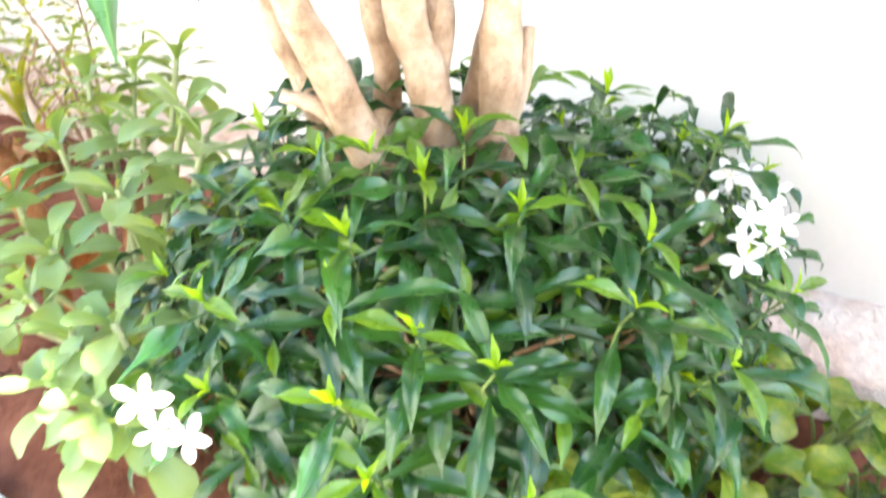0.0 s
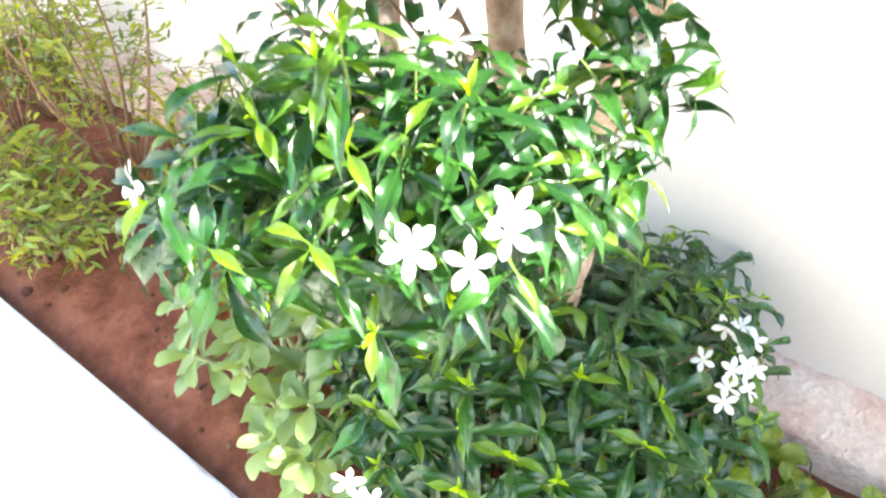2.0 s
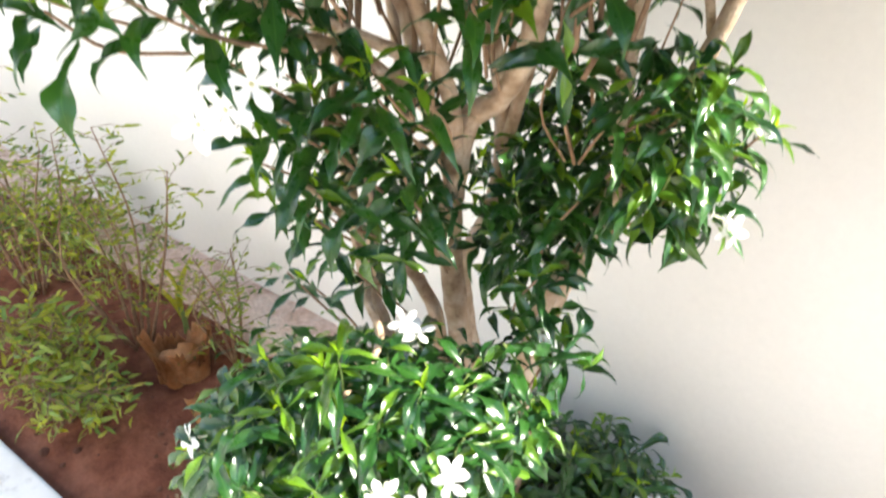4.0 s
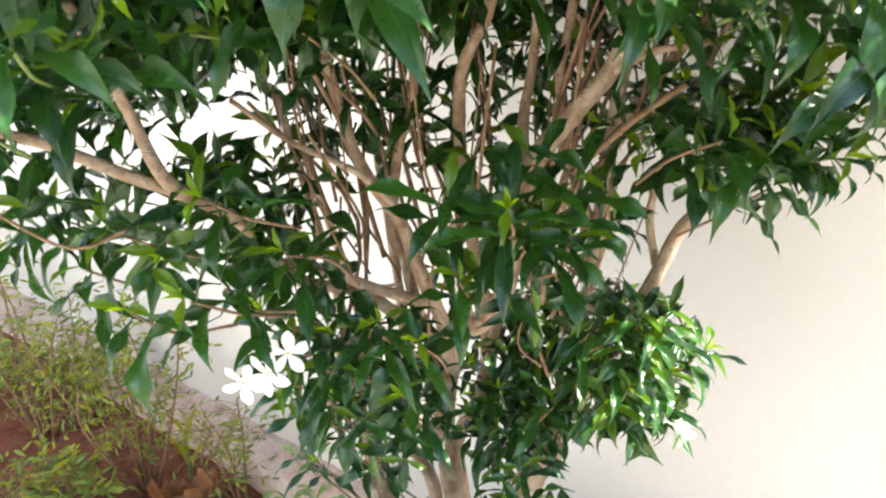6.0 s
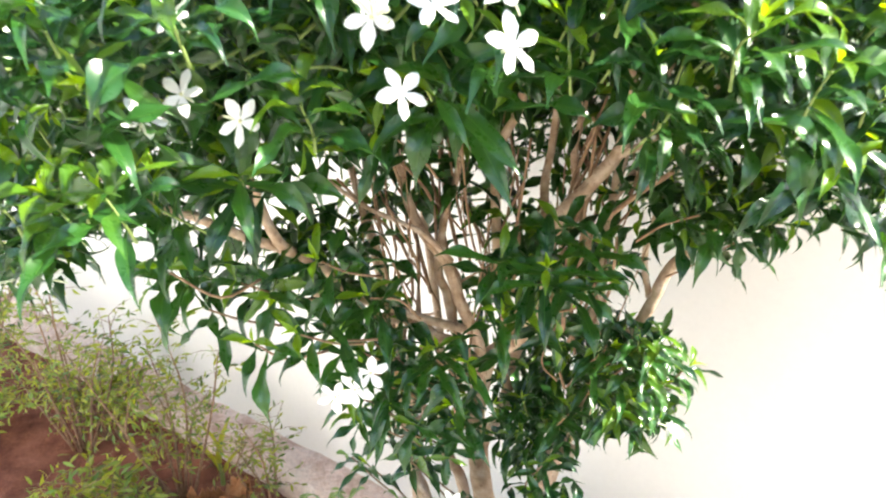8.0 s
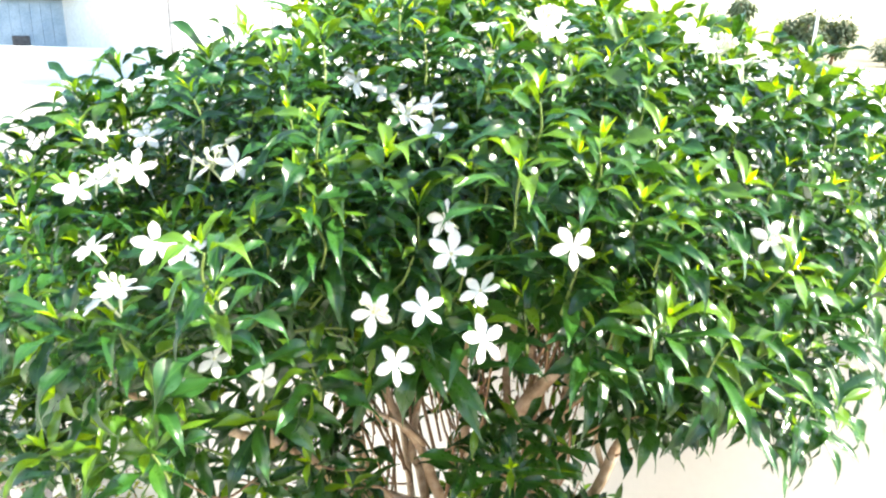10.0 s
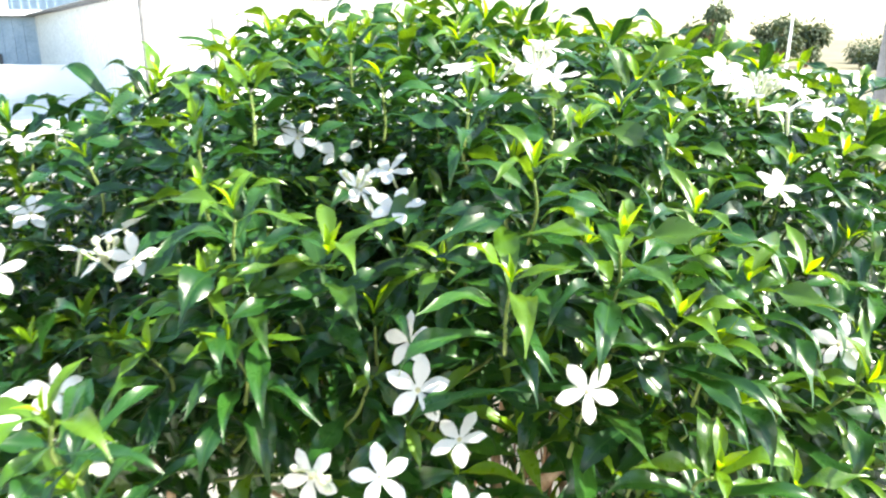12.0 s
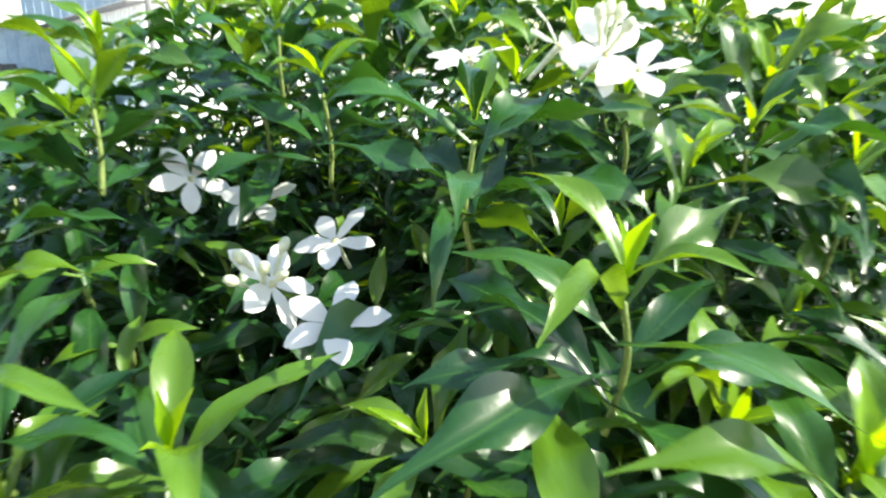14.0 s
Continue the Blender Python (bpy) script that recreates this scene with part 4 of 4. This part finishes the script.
# leaves deep in the crown, under and behind the flowers
fill((Vector((-0.08, 0.55, 1.95)), Vector((0.55, 0.38, 0.13))), 330, 0.034, 0.9, 0.9, 3, 1.5, 0.2, 0.0, -1, 1, clear_of_wall, False, 0.0)
fill((Vector((-0.74, 0.46, 1.56)), Vector((0.09, 0.07, 0.05))), 9, 0.04, 0.7, 1.0, 4, 0.5, 0.5, 0.2)

fill((Vector((-0.02, 0.88, 2.00)), Vector((0.60, 0.28, 0.13))), 240, 0.034, 0.9, 0.9, 3, 1.5, 0.2, 0.0, -1, 1, clear_of_wall, False, 0.0)

fill((Vector((-0.06, 0.72, 2.08)), Vector((0.66, 0.42, 0.10))), 260, 0.040, 0.8, 0.9, 3, 1.5, 0.2, 0.0, -1, 1, clear_of_wall, False, 0.0)
fill((Vector((0.0, 0.86, 1.76)), Vector((0.50, 0.12, 0.10))), 75, 0.045, 0.9, 0.92, 4, 0.8, 0.15, 0.0, -1, 1, clear_of_wall, False, 0.0)
fill((Vector((-0.42, 0.78, 1.72)), Vector((0.24, 0.20, 0.09))), 64, 0.045, 0.9, 0.95, 4, 0.8, 0.15, 0.0, -1, 1, clear_of_wall, False, 0.0)
fill((Vector((-0.30, 0.66, 1.77)), Vector((0.36, 0.18, 0.09))), 66, 0.045, 0.9, 0.9, 4, 0.8, 0.15, 0.0, -1, 1, clear_of_wall, False, 0.0)

# bare inner twigs between the stems and the crown
for k in range(60):
    a = RNG.uniform(0, 2 * math.pi)
    low = Vector((RNG.uniform(-0.24, 0.14), 0.70 + RNG.gauss(0, 0.06), RNG.uniform(1.15, 1.5)))
    top = Vector((low.x * 1.15 + 0.05 * math.cos(a), 0.66 + 0.12 * math.sin(a), min(1.85, low.z + RNG.uniform(0.2, 0.45))))
    twig_to(low, top, RNG.uniform(0.0010, 0.0030), sway=0.10)
for k in range(40):
    a = RNG.uniform(0, 2 * math.pi)
    twig_to((0.02, 0.72, 0.05), (0.05 + 0.25 * math.cos(a), 0.70 + 0.18 * math.sin(a), RNG.uniform(0.15, 0.36)), 0.003)
part("shoot_stalk", stalks, GREEN_STEM, bush, "thin green shoot stalks", "stuff").matrix_basis = HOME
part("twig_tangle", twigs, TWIG, bush, "thin bare brown twigs", "stuff").matrix_basis = HOME
attach("foliage", foliage.mesh("foliage", JASMINE_LEAF), bush, HOME, "dense glossy dark green leaves", "stuff")

# ---- flowers of the bush ----
PETAL_SHAPE = leaf_shape(0.0245, 0.0126, 0.45, -0.10, 0.12, 8, 4, seed=51, arch=0.35, twisted=0.25, form=((0, 0.12, 0.3, 0.5, 0.7, 0.84, 0.94, 1.0), (0.24, 0.42, 0.80, 1.0, 0.93, 0.70, 0.38, 0.05)))
petal_mesh = mesh_of("petal", *PETAL_SHAPE, PETAL)
bm = bmesh.new()
tube_into(bm, [(0, 0, -0.024), (0, 0, -0.012), (0, 0, 0.0)], 0.0012, 0.002, 8, 3, 0.0)
tube_mesh = bake("tube", bm, BUD)
bm = bmesh.new()
bmesh.ops.create_icosphere(bm, subdivisions=2, radius=0.0022)
throat_mesh = bake("throat", bm, THROAT)


def flower(at, face, size=1.0):
    face = Vector(face).normalized()
    x = face.orthogonal().normalized()
    x = Matrix.Rotation(RNG.uniform(0, 6.28), 3, face) @ x
    y = face.cross(x)
    m = Matrix((x, y, face)).transposed().to_4x4() @ Matrix.Scale(size, 4)
    m.translation = Vector(at)
    f = attach("flower", tube_mesh, bush, HOME @ m, "white five-petalled pinwheel flower")
    attach("throat", throat_mesh, f)
    for k in range(5):
        a = k * 2 * math.pi / 5 + RNG.uniform(-0.1, 0.1)
        way = Vector((math.cos(a), math.sin(a), RNG.uniform(0.0, 0.25)))
        tip = Vector((-math.sin(a), math.cos(a), 0)) * 0.18
        attach("petal", petal_mesh, f, stand(way * 0.0018, way, Vector((0, 0, 1)) + tip, RNG.uniform(0.92, 1.08)))


bm = bmesh.new()
tube_into(bm, [(0, 0, 0), (0.001, 0, 0.012), (0, 0, 0.024)], 0.0009, 0.0013, 6, 3, 0.0)
made = bmesh.ops.create_icosphere(bm, subdivisions=2, radius=0.0031)["verts"]
for v in made:
    v.co = Vector((v.co.x, v.co.y, v.co.z * 1.6 + 0.026))
bud_mesh = bake("bud", bm, BUD)


def buds(at, axis, count):
    for k in range(count):
        d = Vector(axis).normalized() + Vector((RNG.gauss(0, 0.35), RNG.gauss(0, 0.35), RNG.gauss(0, 0.25)))
        z = d.normalized()
        x = z.orthogonal().normalized()
        m = Matrix((x, z.cross(x), z)).transposed().to_4x4()
        m.translation = Vector(at)
        attach("bud", bud_mesh, bush, HOME @ m)


def bouquet(spots, face, size=1.0, bud=0):
    for s in spots:
        n = Vector(face) + Vector((RNG.gauss(0, 0.4), RNG.gauss(0, 0.3), RNG.gauss(0, 0.3)))
        flower(Vector(s) + n.normalized() * 0.006, n, size * RNG.uniform(0.95, 1.1))
    if bud:
        buds(spots[0], face, bud)


for spots, face, size, bud in BOUQUETS:
    bouquet(spots, face, size, bud)

# ---- other plants of the bed ----
SPOON = ((0, 0.12, 0.28, 0.45, 0.60, 0.74, 0.86, 0.94, 0.985, 1.0), (0.16, 0.20, 0.38, 0.66, 0.90, 1.0, 0.90, 0.62, 0.28, 0.05))
PADDLE = [leaf_shape(0.088 + 0.007 * k, 0.039 + 0.0022 * k, 0.3 + 0.25 * k, 0.28, 0.08, 12, 4, seed=70 + k, age=0.2 * k, form=SPOON) for k in range(4)]


def paddle_plant(at, stems, seed, label):
    t = thing("paddle_plant", label, "plant", at, "pale succulent plants")
    r = random.Random(seed)
    home = Matrix.Translation(-Vector(at))
    meshes = [mesh_of("leaf", *s, PADDLE_LEAF) for s in PADDLE]
    for tip in stems:
        tip = Vector(tip)
        foot = Vector(at) + Vector((r.gauss(0, 0.03), r.gauss(0, 0.03), 0))
        bm = bmesh.new()
        tube_into(bm, [foot, foot.lerp(tip, 0.5) + Vector((0, 0, -0.03)), tip], 0.007, 0.0045, 8, 5, 0.06)
        part("stem", bm, PALE_STEM, t).matrix_basis = home
        axis = ((tip - foot).normalized() + Vector((0, 0, 0.4))).normalized()
        x = axis.orthogonal().normalized()
        y = axis.cross(x)
        for k in range(11):
            a = k * 2.4 + r.uniform(-0.2, 0.2)
            f = k / 10
            out = x * math.cos(a) + y * math.sin(a)
            lift = -0.2 + 1.25 * f
            way = out * math.cos(lift) + axis * math.sin(lift) + Vector((0, 0, -0.1))
            attach("leaf", meshes[r.randrange(4)], t, home @ stand(tip - axis * (0.05 * (1 - f)), way, axis, r.uniform(0.85, 1.1) * (1.05 - 0.4 * f)))


paddle_plant((-0.48, 0.86, -0.03), [(-0.614, 0.80, 0.28), (-0.574, 0.85, 0.29), (-0.535, 0.92, 0.33), (-0.488, 0.98, 0.33), (-0.425, 0.95, 0.34), (-0.348, 0.92, 0.38), (-0.303, 0.85, 0.37), (-0.408, 0.80, 0.32), (-0.616, 0.74, 0.205), (-0.492, 0.76, 0.255), (-0.50, 1.14, 0.36), (-0.43, 1.15, 0.38), (-0.58, 1.14, 0.35)], 3, "pale green paddle-leaved succulent in the soil")
paddle_plant((-0.38, 0.68, -0.03), [(-0.503, 0.70, 0.23), (-0.425, 0.64, 0.22), (-0.362, 0.62, 0.25), (-0.423, 0.58, 0.20), (-0.373, 0.56, 0.195), (-0.347, 0.55, 0.175), (-0.321, 0.72, 0.30)], 4, "pale green succulent under the bush's edge")

FEATHER = [leaf_shape(0.044, 0.0130, 0.4 + 0.2 * k, 0.2, 0.1, 4, 2, 0.9, 1.0, 80 + k, 0.3 * k) for k in range(3)]


def feathery_shrub(at, height, spread, stems, seed, label, material=FEATHER_LEAF, leaf=1.0, dense=26):
    """Wiry stems with side sprays of narrow leaflets."""
    t = thing("feathery_shrub", label, "shrub", at, "wiry shrubs along the wall")
    r = random.Random(seed)
    wood = bmesh.new()
    f = Foliage(FEATHER)
    for k in range(stems):
        a = r.uniform(0, 6.28)
        tall = height * r.uniform(0.45, 1.0)
        end = Vector((math.cos(a) * spread * r.uniform(0.2, 1), math.sin(a) * spread * 0.55 * r.uniform(0.2, 1), tall))
        mid = end * 0.5 + Vector((r.gauss(0, 0.03), r.gauss(0, 0.03), 0.05))
        line = [Vector((end.x * 0.15, end.y * 0.15, 0)), mid, end]
        tube_into(wood, line, 0.0060, 0.0018, 5, 4, 0.05)
        path = spline(line, 8)
        for j in range(4, len(path)):
            for b in range(1 + (j % 2)):
                aa = r.uniform(0, 6.28)
                d = Vector((math.cos(aa), math.sin(aa), r.uniform(-0.1, 0.6))).normalized()
                reach = r.uniform(0.06, 0.15)
                tube_into(wood, [path[j], path[j] + d * reach * 0.5, path[j] + d * reach - Vector((0, 0, 0.02))], 0.0014, 0.0008, 3, 1, 0.0)
                for q in range(dense // 3):
                    s = (q + 1) / (dense // 3)
                    g = Vector((r.gauss(0, 1), r.gauss(0, 1), r.gauss(0, 0.6)))
                    f.put(r.randrange(3), stand(path[j] + d * reach * s - Vector((0, 0, 0.02 * s)), d * 0.5 + g.normalized() * 0.8, (g.y, -g.x, 1.2), leaf * r.uniform(0.7, 1.25)))
    part("stem_tangle", wood, TWIG, t, "thin brown stems", "stuff")
    attach("foliage", f.mesh("foliage", material), t, None, "small narrow leaflets", "stuff")


feathery_shrub((-1.12, 1.54, -0.02), 0.88, 0.38, 8, 11, "wiry shrub with small narrow olive leaves by the wall", leaf=0.74, dense=16)
feathery_shrub((-1.62, 1.80, -0.02), 0.95, 0.40, 9, 12, "wiry olive shrub further along the wall", leaf=0.74, dense=15)
feathery_shrub((-0.76, 1.46, -0.02), 0.48, 0.20, 4, 13, "small wiry shrub with sparse narrow leaves", leaf=0.66, dense=14)
feathery_shrub((-2.2, 2.08, -0.02), 0.85, 0.5, 11, 14, "wiry yellow-green shrub at the bed's far end", leaf=0.8, dense=20)
feathery_shrub((-1.22, 1.20, -0.02), 0.20, 0.20, 7, 15, "low yellow-green weeds on the soil", WEED_LEAF, 1.0, 13)
feathery_shrub((-1.33, 1.42, -0.02), 0.27, 0.24, 7, 16, "low yellow-green weeds in front of the shrubs", WEED_LEAF, 1.0, 12)
feathery_shrub((-1.50, 1.86, -0.02), 0.42, 0.30, 10, 17, "bushy yellow-green weeds between the shrubs", WEED_LEAF, 1.0, 12)
feathery_shrub((-2.15, 1.86, -0.02), 0.36, 0.33, 9, 19, "bushy yellow-green weeds beside the paving", WEED_LEAF, 1.0, 16)
feathery_shrub((-2.7, 2.2, -0.02), 0.6, 0.5, 12, 18, "tall yellow-green weeds at the bed's far end", WEED_LEAF, 1.1, 14)

HEART = [leaf_shape(0.062 + 0.005 * k, 0.042 + 0.003 * k, 0.8 + 0.25 * k, 0.34, 0.22, 10, 6, 0.68, 0.9, 90 + k, 0.2 * k, 0.2, 0.85, 0.7) for k in range(4)]


def pothos(at, label):
    t = thing("pothos", label, "plant", at)
    home = Matrix.Translation(-Vector(at))
    meshes = [mesh_of("leaf", *s, POTHOS_LEAF) for s in HEART]
    r = random.Random(21)
    spots = [(0.467, 0.557, 0.18), (0.347, 0.591, 0.13), (0.429, 0.511, 0.13), (0.12, 0.444, 0.08), (0.236, 0.51, 0.10), (0.299, 0.441, 0.08), (0.49, 0.447, 0.13), (0.072, 0.462, 0.06), (0.55, 0.52, 0.17), (0.58, 0.44, 0.15)]
    for k in range(330):
        u, v = r.uniform(-0.20, 0.52), r.uniform(0.33, 0.86)
        p = bed(u, v, 0)
        p.z = 0.03 + 0.11 * r.random() + 0.16 * max(0, u)
        spots.append(tuple(p))
    for s in spots:
        p = Vector(s)
        a = r.uniform(0, 6.28)
        d = Vector((math.cos(a), math.sin(a) - 0.5, 0.1))
        bm = bmesh.new()
        foot = Vector((p.x - d.x * 0.04, p.y - d.y * 0.04, -0.03))
        tube_into(bm, [foot, foot.lerp(p, 0.6) + Vector((0, 0, 0.02)), p], 0.0028, 0.002, 6, 4, 0.0)
        part("stem", bm, GREEN_STEM, t).matrix_basis = home
        attach("leaf", meshes[r.randrange(4)], t, home @ stand(p, d, (r.gauss(0, 0.4), r.gauss(0, 0.35) - 0.3, 1), r.uniform(0.8, 1.2)))


pothos((0.32, 0.50, -0.03), "variegated yellow-green heart-leaved pothos trailing on soil")


def husk_stump(at):
    """A cut hollow stump: a ragged shell of stiff fibrous sheaths that flare out round a lower core."""
    t = thing("stump", "cut orange-brown stump with ragged fibrous sheaths", "stump", at)
    r = random.Random(5)
    bm = bmesh.new()
    tube_into(bm, [(0, 0, -0.02), (0, 0, 0.04), (0.01, 0, 0.075)], 0.066, 0.055, 16, 4, 0.3, 2.0)
    part("core", bm, HUSK, t)
    for k in range(15):
        a = k * 0.42 + r.uniform(-0.12, 0.12)
        tall, wide = r.uniform(0.09, 0.185), r.uniform(0.026, 0.040)
        d, e = Vector((math.cos(a), math.sin(a), 0)), Vector((-math.sin(a), math.cos(a), 0))
        near = 0.060 + 0.012 * (k % 3)
        flare = r.uniform(0.01, 0.05)
        bm = bmesh.new()
        rows = []
        for i in range(9):
            s = i / 8
            ring = []
            for j in range(7):
                q = j / 6 - 0.5
                w = wide * (2.1 - 0.7 * s)
                top = tall * s + s * s * 0.045 * noise.noise(Vector((k * 3.1, j * 0.9, 0)))
                crease = 0.007 * noise.noise(Vector((k * 2, s * 2, q * 9)))
                ring.append(bm.verts.new(d * (near + flare * s * s - 1.1 * q * q * w + crease) + e * q * w + Vector((0, 0, top - 0.02))))
            rows.append(ring)
        for i in range(8):
            for j in range(6):
                bm.faces.new((rows[i][j], rows[i][j + 1], rows[i + 1][j + 1], rows[i + 1][j]))
        bmesh.ops.solidify(bm, geom=list(bm.faces), thickness=0.007)
        part("sheath", bm, HUSK, t)


husk_stump((-0.93, 1.43, -0.02))

STRAP = [leaf_shape(0.20 + 0.02 * k, 0.026, 0.5 + 0.3 * k, 0.7, 0.05, 14, 4, seed=120 + k, age=0.7, arch=0.3, form=((0, 0.3, 0.7, 0.9, 1.0), (0.55, 1.0, 0.8, 0.35, 0.03))) for k in range(3)]


def strap_sprout(at):
    """A young pale shoot of folded strap leaves beside the stump."""
    t = thing("sprout", "young pale yellow-green sprout of folded strap leaves", "plant", at)
    bm = bmesh.new()
    tube_into(bm, [(0, 0, -0.02), (0.005, 0, 0.05), (0.0, 0, 0.11)], 0.011, 0.007, 8, 4, 0.05)
    part("stem", bm, GREEN_STEM, t)
    for k in range(5):
        a = k * 2.3 + 0.6
        d = Vector((math.cos(a), math.sin(a), 0))
        attach("leaf", mesh_of("leaf", *STRAP[k % 3], WEED_LEAF), t, stand((0, 0, 0.03 + 0.018 * k), d * (0.75 - 0.14 * k) + Vector((0, 0, 1)), d * -1, 0.85 + 0.06 * k))


strap_sprout((-1.0, 1.62, -0.02))


def dry_sheath(at, turn, tall, wide):
    """A curled strip of dry bark that leans in the soil."""
    t = thing("dry_sheath", "dry curled orange-brown sheath leaning in the soil", "dry sheath", at, "dry sheaths on the bed")
    bm = bmesh.new()
    rows = []
    for i in range(9):
        s = i / 8
        rows.append([bm.verts.new((wide * (1 - 0.4 * s) * math.sin(q * 1.3) * 0.8, 0.35 * tall * s * s - wide * 0.6 * math.cos(q * 1.3) + 0.01 * noise.noise(Vector((s * 4, q * 2, turn))), tall * s + 0.02 * noise.noise(Vector((q * 2, turn, s))))) for q in (-1, -0.6, -0.2, 0.2, 0.6, 1)])
    for i in range(8):
        for j in range(5):
            bm.faces.new((rows[i][j], rows[i][j + 1], rows[i + 1][j + 1], rows[i + 1][j]))
    bmesh.ops.solidify(bm, geom=list(bm.faces), thickness=0.006)
    part("strip", bm, HUSK, t).matrix_basis = pose(0, 0, 0, 0, 0, turn)


dry_sheath((-0.70, 1.08, -0.03), 60, 0.24, 0.045)
dry_sheath((-0.60, 1.02, -0.03), 200, 0.20, 0.04)
dry_sheath((-0.66, 0.98, -0.03), 120, 0.16, 0.05)
dry_sheath((-0.55, 1.10, -0.03), 20, 0.18, 0.04)

# ---- clods, pebbles and dry litter on the soil ----
r = random.Random(31)
for shape in range(4):
    bm = bmesh.new()
    bmesh.ops.create_icosphere(bm, subdivisions=2, radius=1.0)
    for v in bm.verts:
        v.co *= 1 + 0.35 * noise.noise(v.co * 1.6 + Vector((shape * 9, 0, 0)))
        v.co.z *= 0.65
    me = bake("clod", bm, CLOD)
    for k in range(60):
        u, v = r.uniform(-2.2, 0.4), r.uniform(KERB_V + 0.02, LEDGE_V - 0.03)
        s = 0.004 + 0.014 * r.random() ** 3
        c = tagged(new("clod", me), "small lump of red-brown soil on the bed", "soil clod", "clods on the bed")
        c.matrix_basis = Matrix.Translation(bed(u, v, soil_height(u, v) + s * 0.25)) @ pose(0, 0, 0, 0, 0, r.uniform(0, 360)) @ Matrix.Scale(s, 4)
dry = mesh_of("dry_leaf", *leaf_shape(0.05, 0.016, 1.2, 0.5, 0.2, 6, 4, 0.9, 1.0, 99), STRAW)
for k in range(26):
    u, v = r.uniform(-2.2, 0.3), r.uniform(KERB_V + 0.03, LEDGE_V - 0.05)
    d = tagged(new("dry_leaf", dry), "curled dry brown leaf lying on the soil", "dry leaf", "dry leaves on the bed")
    d.matrix_basis = stand(bed(u, v, soil_height(u, v) + 0.010), (r.gauss(0, 1), r.gauss(0, 1), 0.05), (r.gauss(0, 0.3), r.gauss(0, 0.3), 1), r.uniform(0.5, 1.0))
